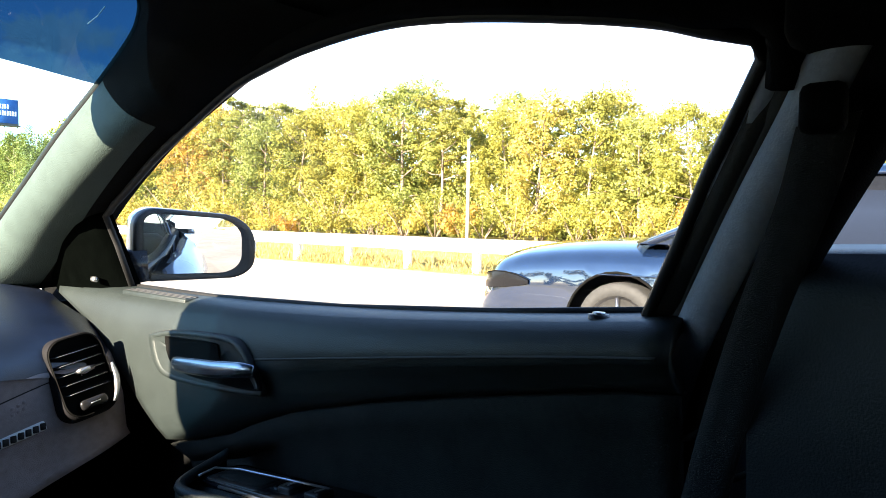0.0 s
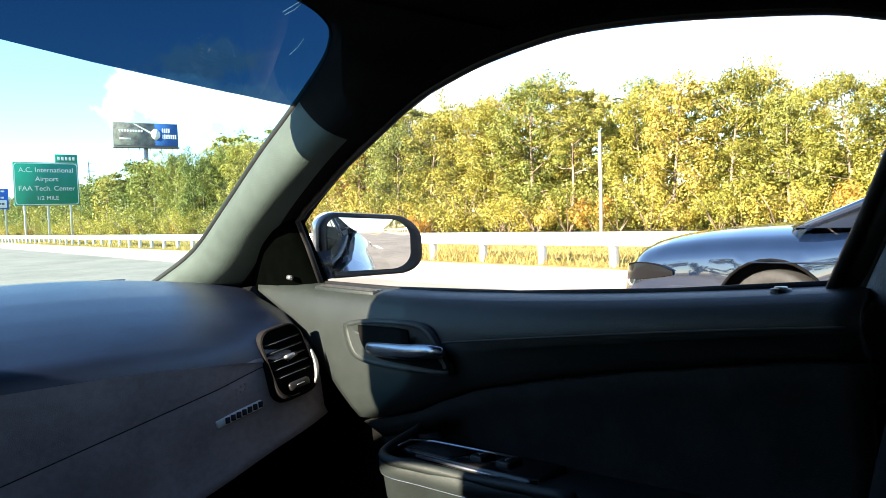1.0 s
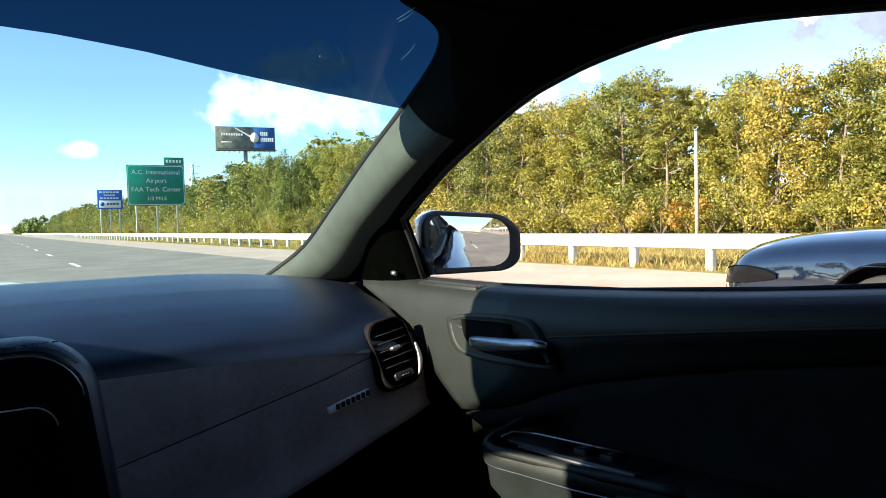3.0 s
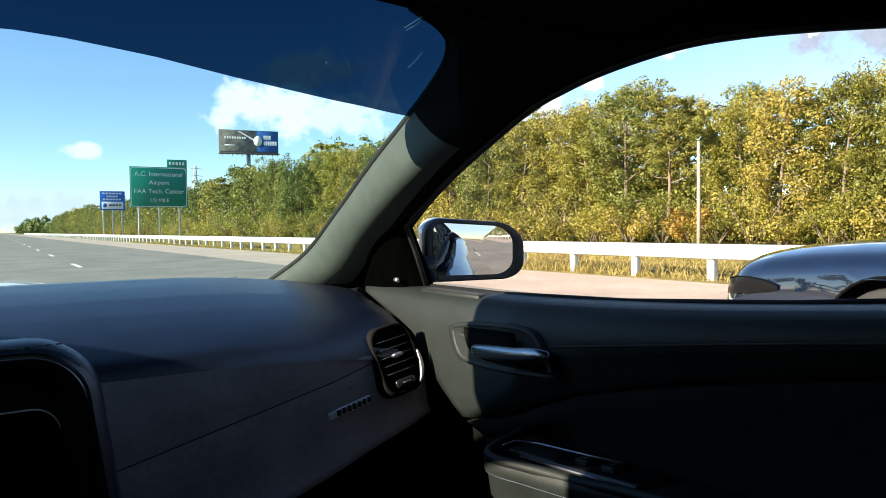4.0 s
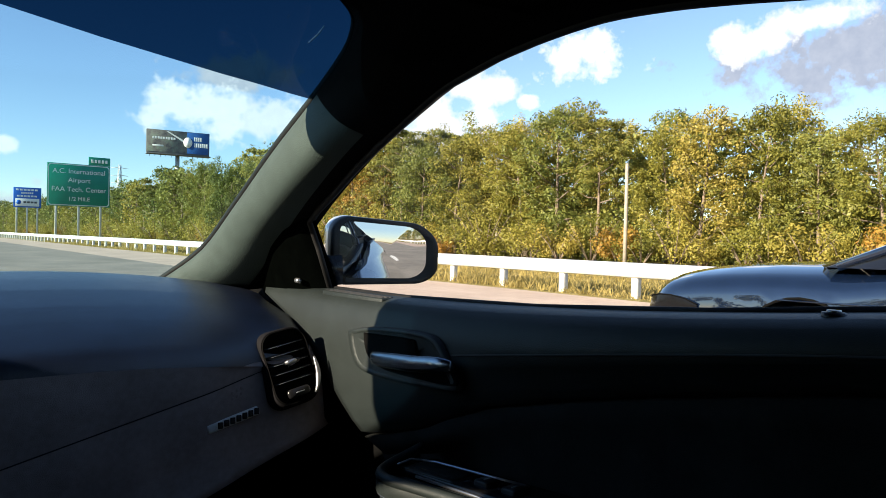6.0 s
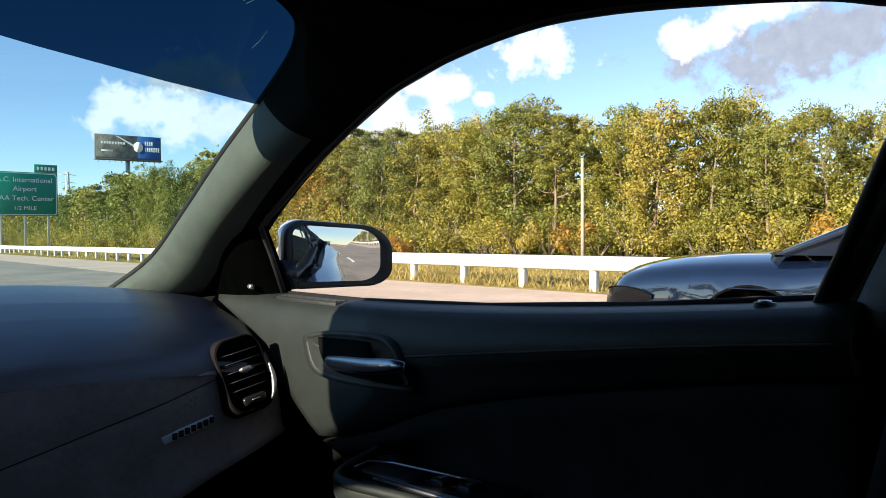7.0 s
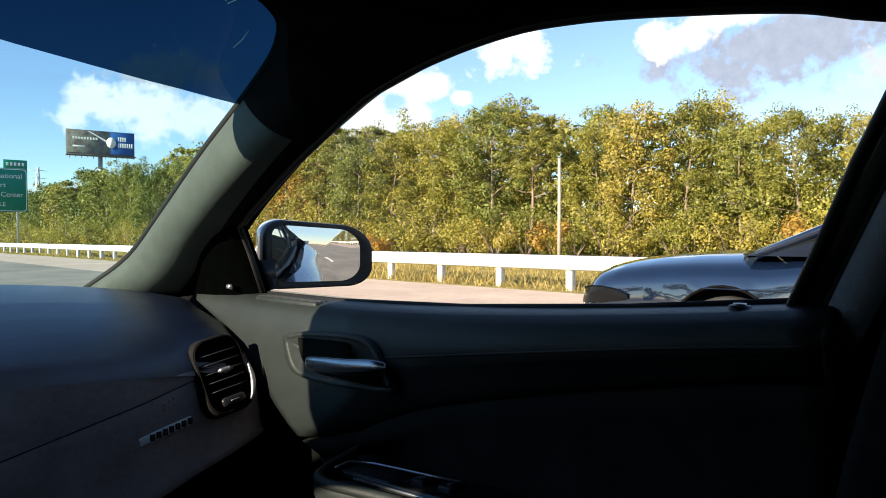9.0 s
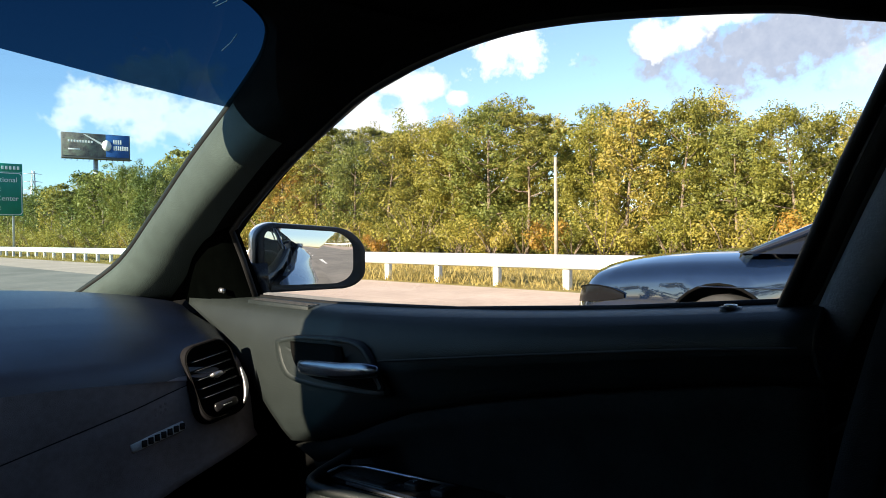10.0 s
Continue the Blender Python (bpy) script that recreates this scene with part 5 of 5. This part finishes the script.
for sx, sy in ((1, 1), (1, -1), (-1, 1), (-1, -1)):
    part("leg", tube([(2.6 * sx, 2.6 * sy, -0.5), (0.9 * sx, 0.9 * sy, 26), (0.5 * sx, 0.5 * sy, 37)], [0.22, 0.18, 0.14], 5, up=(0, 1, 0.01)), M_GALV, pylon)
for k in range(9):
    z0, z1 = 4.1 * k, 4.1 * (k + 1)
    w0, w1 = 2.6 - 0.065 * z0 if z0 < 26 else 0.8, 2.6 - 0.065 * z1 if z1 < 26 else 0.7
    part("brace", tube([(-w0, -w0, z0), (w1, -w1, z1)], 0.12, 5, up=(0, 1, 0.01)), M_GALV, pylon)
    part("brace", tube([(w0, -w0, z0), (-w1, -w1, z1)], 0.12, 5, up=(0, 1, 0.01)), M_GALV, pylon)
for z in (27, 31, 35):
    part("cross_arm", tube([(-4.2, 0, z), (0, 0, z + 0.5), (4.2, 0, z)], [0.10, 0.22, 0.10], 6), M_GALV, pylon)
mast = thing("radio_mast", (113.0, 390, 0), "thin dark mast far beyond the trees", "mast")
part("shaft", tube([(0, 0, -0.5), (0, 0, 20), (0, 0, 36)], [0.30, 0.22, 0.14], 7, up=(0, 1, 0)), M_BOARD_F, mast)

pole = thing("utility_pole", (26.6, 19.8, 0), "pale weathered bare wooden pole before the trees", "pole")
part("shaft", tube([(0, 0, -0.3), (0.02, 0, 2.5), (0.05, 0.03, 4.75)], [0.10, 0.09, 0.075], 10, up=(0, 1, 0)), M_PALE, pole)
part("stub", tube([(0.05, 0.03, 4.4), (0.25, 0.03, 4.62)], 0.03, 6), M_PALE, pole)

# ---- trees ----


def leaves(rng, centers, radii, per, size, flat=1.0, droop=0.0):
    """Many small leaf blades, scattered in clumps; returns verts and faces."""
    n = len(centers) * per
    c = np.repeat(np.array(centers), per, axis=0)
    r = np.repeat(np.array(radii), per)[:, None]
    d = rng.normal(size=(n, 3))
    d /= np.linalg.norm(d, axis=1)[:, None]
    rad = rng.uniform(0.35, 1.0, (n, 1)) ** 0.6
    p = c + d * rad * r * np.array([1, 1, flat])
    nrm = d * 1.0 + rng.normal(size=(n, 3)) * 0.32 + np.array([0, 0, 0.25])
    nrm /= np.linalg.norm(nrm, axis=1)[:, None]
    a = np.cross(nrm, rng.normal(size=(n, 3)))
    a /= np.linalg.norm(a, axis=1)[:, None]
    b = np.cross(nrm, a)
    s = size * rng.uniform(0.55, 1.35, (n, 1))
    a, b = a * s, b * s * 0.55
    v = np.stack([p - a, p - b * 0.9 + nrm * s * 0.12, p + a, p + b], axis=1).reshape(-1, 3)
    f = np.arange(n * 4).reshape(-1, 4)
    return v, f


def quad_mesh(name, v, f, material):
    me = bpy.data.meshes.new(name)
    me.vertices.add(len(v))
    me.vertices.foreach_set("co", np.ascontiguousarray(v, dtype=np.float32).ravel())
    me.loops.add(f.size)
    me.loops.foreach_set("vertex_index", f.ravel().astype(np.int32))
    me.polygons.add(len(f))
    me.polygons.foreach_set("loop_start", np.arange(0, f.size, 4, dtype=np.int32))
    me.update(calc_edges=True)
    me.materials.append(material)
    return me


def wood(rng, h, lean, limbs, r0, spread, first):
    """A bent trunk with limbs; returns a bmesh and the limb ends."""
    trunk = [Vector((lean[0] * t * t + 0.12 * math.sin(5 * t + lean[1]), lean[1] * t * t + 0.10 * math.sin(4 * t), h * t * 0.96 - 0.2)) for t in [k / 8 for k in range(9)]]
    bm = tube(trunk, [r0 * (1.0 - 0.85 * k / 8) for k in range(9)], 7, up=(0, 1, 0.01))
    ends = []
    for k in range(limbs):
        t = first + (1 - first) * (k + rng.uniform(0, 0.8)) / limbs
        t = min(t, 0.97)
        q = trunk[int(t * 8)].lerp(trunk[min(int(t * 8) + 1, 8)], t * 8 % 1)
        az = k * 2.4 + rng.uniform(-0.5, 0.5)
        ln = spread * (1.15 - 0.65 * t) * rng.uniform(0.7, 1.15)
        up = ln * rng.uniform(0.25, 0.75)
        e = q + Vector((math.cos(az) * ln, math.sin(az) * ln, up))
        mid = q.lerp(e, 0.5) + Vector((0, 0, -0.08 * ln))
        b2 = tube([q, mid, e], [r0 * 0.38 * (1 - 0.5 * t), r0 * 0.24, r0 * 0.08], 5, up=(0, 0.01, 1))
        tmp = bpy.data.meshes.new("t")
        b2.to_mesh(tmp)
        b2.free()
        bm.from_mesh(tmp)
        bpy.data.meshes.remove(tmp)
        ends += [e, mid.lerp(e, 0.35)]
    return bm, ends, trunk


def broad_tree(seed, h, spread, material, label, dens=1.0, bark=None, first=0.06, thin=1.0):
    rng = np.random.default_rng(seed)
    tree = thing("tree", (0, 0, -50), label, "tree", "trees of the roadside wood")
    bm, ends, trunk = wood(rng, h, (rng.uniform(-.5, .5), rng.uniform(-.5, .5)), 15, 0.15, spread, first)
    part("trunk", bm, bark or M_BARK, tree)
    cs, rs = [], []
    for e in ends:
        for _ in range(2):
            o = rng.normal(size=3) * np.array([0.5, 0.5, 0.42]) * spread * 0.30
            cs.append(np.array(e) + o)
            rs.append(spread * rng.uniform(0.14, 0.26))
    lump = rng.uniform(0, 6.28, 4)
    for k in range(74):
        t = rng.uniform(0.0, 1.0) ** 0.82
        az = rng.uniform(0, 6.283)
        wide = math.sin(math.pi * (0.10 + 0.77 * t ** 0.85)) ** 0.62 * (0.82 + 0.16 * math.sin(3 * az + lump[0]) + 0.14 * math.sin(5 * t + 2 * az + lump[1]))
        r = spread * wide * rng.uniform(0.62, 0.98)
        cs.append(np.array([trunk[-1].x * t + r * math.cos(az), trunk[-1].y * t + r * math.sin(az), h * (0.12 + 0.86 * t)]))
        rs.append(spread * rng.uniform(0.16, 0.29))
    for _ in range(6):
        cs.append(np.array(trunk[-1]) + rng.normal(size=3) * [spread * .25, spread * .25, 0.3])
        rs.append(spread * rng.uniform(0.12, 0.2))
    v, f = leaves(rng, cs, rs, int(86 * dens * thin), 0.083 if thin > 0.9 else 0.175, 0.85)
    part("crown", quad_mesh("crown", v, f, material), material, tree)
    return tree


def pine_tree(seed, h, spread, label, thin=1.0):
    rng = np.random.default_rng(seed)
    tree = thing("tree", (0, 0, -50), label, "tree", "trees of the roadside wood")
    bm, ends, trunk = wood(rng, h, (rng.uniform(-.4, .4), rng.uniform(-.4, .4)), 15, 0.15, spread, 0.42)
    part("trunk", bm, M_BARK, tree)
    cs, rs = [], []
    for e in ends:
        for _ in range(5):
            o = rng.normal(size=3) * np.array([0.42, 0.42, 0.10]) * spread * 0.5
            cs.append(np.array(e) + o + [0, 0, 0.12])
            rs.append(spread * rng.uniform(0.13, 0.24))
    for _ in range(8):
        cs.append(np.array(trunk[-1]) + rng.normal(size=3) * [spread * .2, spread * .2, 0.3])
        rs.append(spread * 0.17)
    v, f = leaves(rng, cs, rs, int(76 * thin), 0.080 if thin > 0.9 else 0.185, 0.42)
    part("crown", quad_mesh("crown", v, f, LEAF_PINE), LEAF_PINE, tree)
    return tree


def shrub(seed, h, material, label):
    rng = np.random.default_rng(seed)
    s = thing("shrub", (0, 0, -50), label, "shrub", "undergrowth along the wood's edge")
    bm = None
    cs, rs = [], []
    for k in range(6):
        az = k * 1.1 + rng.uniform(-.3, .3)
        e = Vector((math.cos(az) * h * 0.5, math.sin(az) * h * 0.5, h * rng.uniform(0.5, 0.9)))
        b2 = tube([(0, 0, -0.1), e * 0.5 + Vector((0, 0, 0.1)), e], [0.03, 0.02, 0.008], 5, up=(0, 1, 0.01))
        if bm is None:
            bm = b2
        else:
            tmp = bpy.data.meshes.new("t")
            b2.to_mesh(tmp)
            b2.free()
            bm.from_mesh(tmp)
        for _ in range(4):
            cs.append(np.array(e) * rng.uniform(0.35, 1.0) + rng.normal(size=3) * h * 0.14)
            rs.append(h * rng.uniform(0.16, 0.30))
    part("stems", bm, M_BARK, s)
    v, f = leaves(rng, cs, rs, 72, 0.054, 0.85)
    v[:, 2] = np.maximum(v[:, 2], 0.01)
    part("foliage", quad_mesh("foliage", v, f, material), material, s)
    return s


def kinds(thin):
    """The eight trees of the wood; thin: fewer, larger leaves for the far ones."""
    return [broad_tree(11, 9.2, 2.9, LEAF_GREEN, "tall broadleaf tree with green to yellow-green leaves", 1.1, thin=thin),
            broad_tree(12, 8.6, 2.6, LEAF_GOLD, "broadleaf tree turning golden green in autumn", thin=thin),
            broad_tree(13, 9.4, 2.7, LEAF_DEEP, "slender broadleaf tree with dull green leaves", 0.95, thin=thin),
            broad_tree(14, 8.2, 3.0, LEAF_DEEP, "round-crowned oak with dense green leaves", 1.25, thin=thin),
            broad_tree(15, 8.6, 2.4, LEAF_RUST, "broadleaf tree with rust-orange autumn leaves", 0.85, thin=thin),
            broad_tree(16, 8.8, 2.7, LEAF_GOLD, "thin-crowned tree with yellowing leaves and pale trunk", 0.75, M_PALE, thin=thin),
            pine_tree(17, 9.6, 2.6, "pitch pine with flat needle tufts and bare trunk", thin),
            pine_tree(18, 9.0, 2.3, "crooked pine with olive needles", thin)]


KINDS, FAR = kinds(1.0), kinds(0.14)
PICK = [0, 1, 0, 6, 2, 0, 5, 0, 3, 7, 0, 4, 0, 3, 1, 6, 0, 2, 7, 3, 0, 5, 0, 2]
PICK_FAR = [3, 2, 0, 3, 6, 2, 3, 7, 0, 2, 3]
SHRUBS = [shrub(31, 1.9, LEAF_GREEN, "green shrub at the edge of the wood"), shrub(32, 1.5, LEAF_GOLD, "yellowing shrub at the edge of the wood"), shrub(33, 2.5, LEAF_GREEN, "tall leafy thicket under the trees"), shrub(34, 1.2, LEAF_RUST, "low brown shrub in dry grass")]


def edge_x(y):
    """Where the wood begins, beside the road."""
    return table([(-150, 25), (-10, 30), (15, 31), (40, 27), (75, 22.5), (160, 21), (400, 20)], y)


rng = np.random.default_rng(5)
n = 0
spots = []
y = -200.0
while y < 330:
    spots.append((edge_x(y) + rng.uniform(0, 1.8), y, 0))
    y += rng.uniform(2.2, 3.4) if -20 < y < 110 else rng.uniform(4.0, 6.0)
y = -70.0
while y < 300:
    spots.append((edge_x(y) + 4.2 + rng.uniform(-0.6, 1.6), y, 1))
    y += rng.uniform(2.6, 3.8) if -20 < y < 110 else rng.uniform(5.0, 7.0)
for x, y, row in spots:
    k = PICK[n % len(PICK)] if y < 55 else PICK_FAR[n % len(PICK_FAR)]
    n += 1
    s = rng.uniform(0.88, 1.08) * (1.06 if row else 1.0) * table([(-30, 0.70), (9, 0.66), (14, 0.75), (20, 0.80), (26, 0.92), (32, 0.95), (40, 0.90), (55, 0.93), (80, 0.80), (105, 0.73), (160, 0.80)], y)
    t = copy_thing((KINDS if 0 < y < 72 and row == 0 or 4 < y < 46 else FAR)[k], Matrix.Identity(4))
    t.matrix_basis = pose(x, y, 0, 0, 0, rng.uniform(0, 360)) @ Matrix.Diagonal((s, s, s * rng.uniform(0.94, 1.08), 1))
y = -60.0
n = 0
while y < 170:
    k = (0, 1, 2, 0, 3, 2, 1, 0)[n % 8]
    s = rng.uniform(0.85, 1.6)
    t = copy_thing(SHRUBS[k], Matrix.Identity(4))
    t.matrix_basis = pose(edge_x(y) - rng.uniform(0.6, 2.4), y, 0, 0, 0, rng.uniform(0, 360)) @ Matrix.Diagonal((s, s, s, 1))
    n += 1
    y += rng.uniform(0.9, 1.8) if -20 < y < 80 else rng.uniform(2.5, 4.0)
# the median's trees far ahead on the other side
for x, y in ((-26, 260), (-30, 300), (-24, 330), (-33, 230), (-28, 360), (-38, 280)):
    t = copy_thing(KINDS[int(rng.integers(0, 4))], Matrix.Identity(4))
    t.matrix_basis = pose(x, y, 0, 0, 0, rng.uniform(0, 360)) @ Matrix.Diagonal((1.3, 1.3, 1.25, 1))
for ob in KINDS + FAR + SHRUBS:
    for o in list(ob.children):
        bpy.data.objects.remove(o)
    bpy.data.objects.remove(ob)

# the depth of the wood, too dense to tell single trees
cs, rs = [], []
for k in range(1900):
    y = rng.uniform(-40, 100) if k < 1300 else (rng.uniform(-130, -40) if k < 1500 else rng.uniform(100, 420))
    cs.append([edge_x(y) + rng.uniform(3.5, 11), y, rng.uniform(0.3, 5.0 if y < 16 else 7.0)])
    rs.append(rng.uniform(1.0, 1.9))
v1, f1 = leaves(rng, cs, rs, 66, 0.22, 0.9)
cs, rs = [], []
for k in range(620):
    y = rng.uniform(-40, 130)
    cs.append([edge_x(y) + rng.uniform(1.0, 7), y, rng.uniform(0.2, 2.8)])
    rs.append(rng.uniform(0.9, 1.4))
v2, f2 = leaves(rng, cs, rs, 150, 0.125, 0.9)
v, f = np.concatenate([v1, v2]), np.concatenate([f1, f2 + len(v1)])
tagged(new("woodland", quad_mesh("woodland", v, f, LEAF_DEEP)), "deep green mass of the wood behind the first trees", "woodland", kind="stuff")
cs, rs = [], []
for k in range(260):
    y = rng.uniform(420, 900)
    x = rng.uniform(18, 40) if k % 2 else rng.uniform(-70, -24)
    cs.append([x, y, rng.uniform(1, 9)])
    rs.append(rng.uniform(2.0, 3.5))
v, f = leaves(rng, cs, rs, 60, 0.9, 0.9)
tagged(new("distant_woods", quad_mesh("distant_woods", v, f, LEAF_DEEP)), "hazy distant woods where the highway vanishes", "woodland", kind="stuff")

# Wood continued out of view, to darken what the car sides reflect.
cs, rs = [], []
for k in range(420):
    y = rng.uniform(-160, 420)
    cs.append([rng.uniform(-52, -38), y, rng.uniform(0.5, 9.0)])
    rs.append(rng.uniform(1.6, 2.8))
v, f = leaves(rng, cs, rs, 90, 0.5, 0.9)
tagged(new("median_woods", quad_mesh("median_woods", v, f, LEAF_GREEN)), "green woods across the highway, continued unseen to darken reflections", "woodland", kind="stuff")

# grass behind the rail
N = 80000
g = np.random.default_rng(9)
px = 11.3 + 15 * g.uniform(0, 1, N) ** 1.6
py = g.uniform(-25, 75, N)
hh = g.uniform(0.05, 0.17, N) * (1 + 0.5 * np.sin(px * 1.3 + py * 0.4))
az = g.uniform(0, 2 * np.pi, N)
w = g.uniform(0.006, 0.016, N)
lx, ly = np.cos(az), np.sin(az)
bx, by = g.normal(0, 0.10, N), g.normal(0, 0.10, N)
V = np.stack([np.stack([px - lx * w, py - ly * w, 0 * px - 0.02], 1), np.stack([px + lx * w, py + ly * w, 0 * px - 0.02], 1),
              np.stack([px + lx * w * .4 + bx, py + ly * w * .4 + by, hh], 1), np.stack([px - lx * w * .4 + bx, py - ly * w * .4 + by, hh], 1)], 1).reshape(-1, 3)
tagged(new("grass", quad_mesh("grass", V, np.arange(N * 4).reshape(-1, 4), M_GRASS)), "dry yellow and green grass behind the guardrail", "grass", kind="stuff")
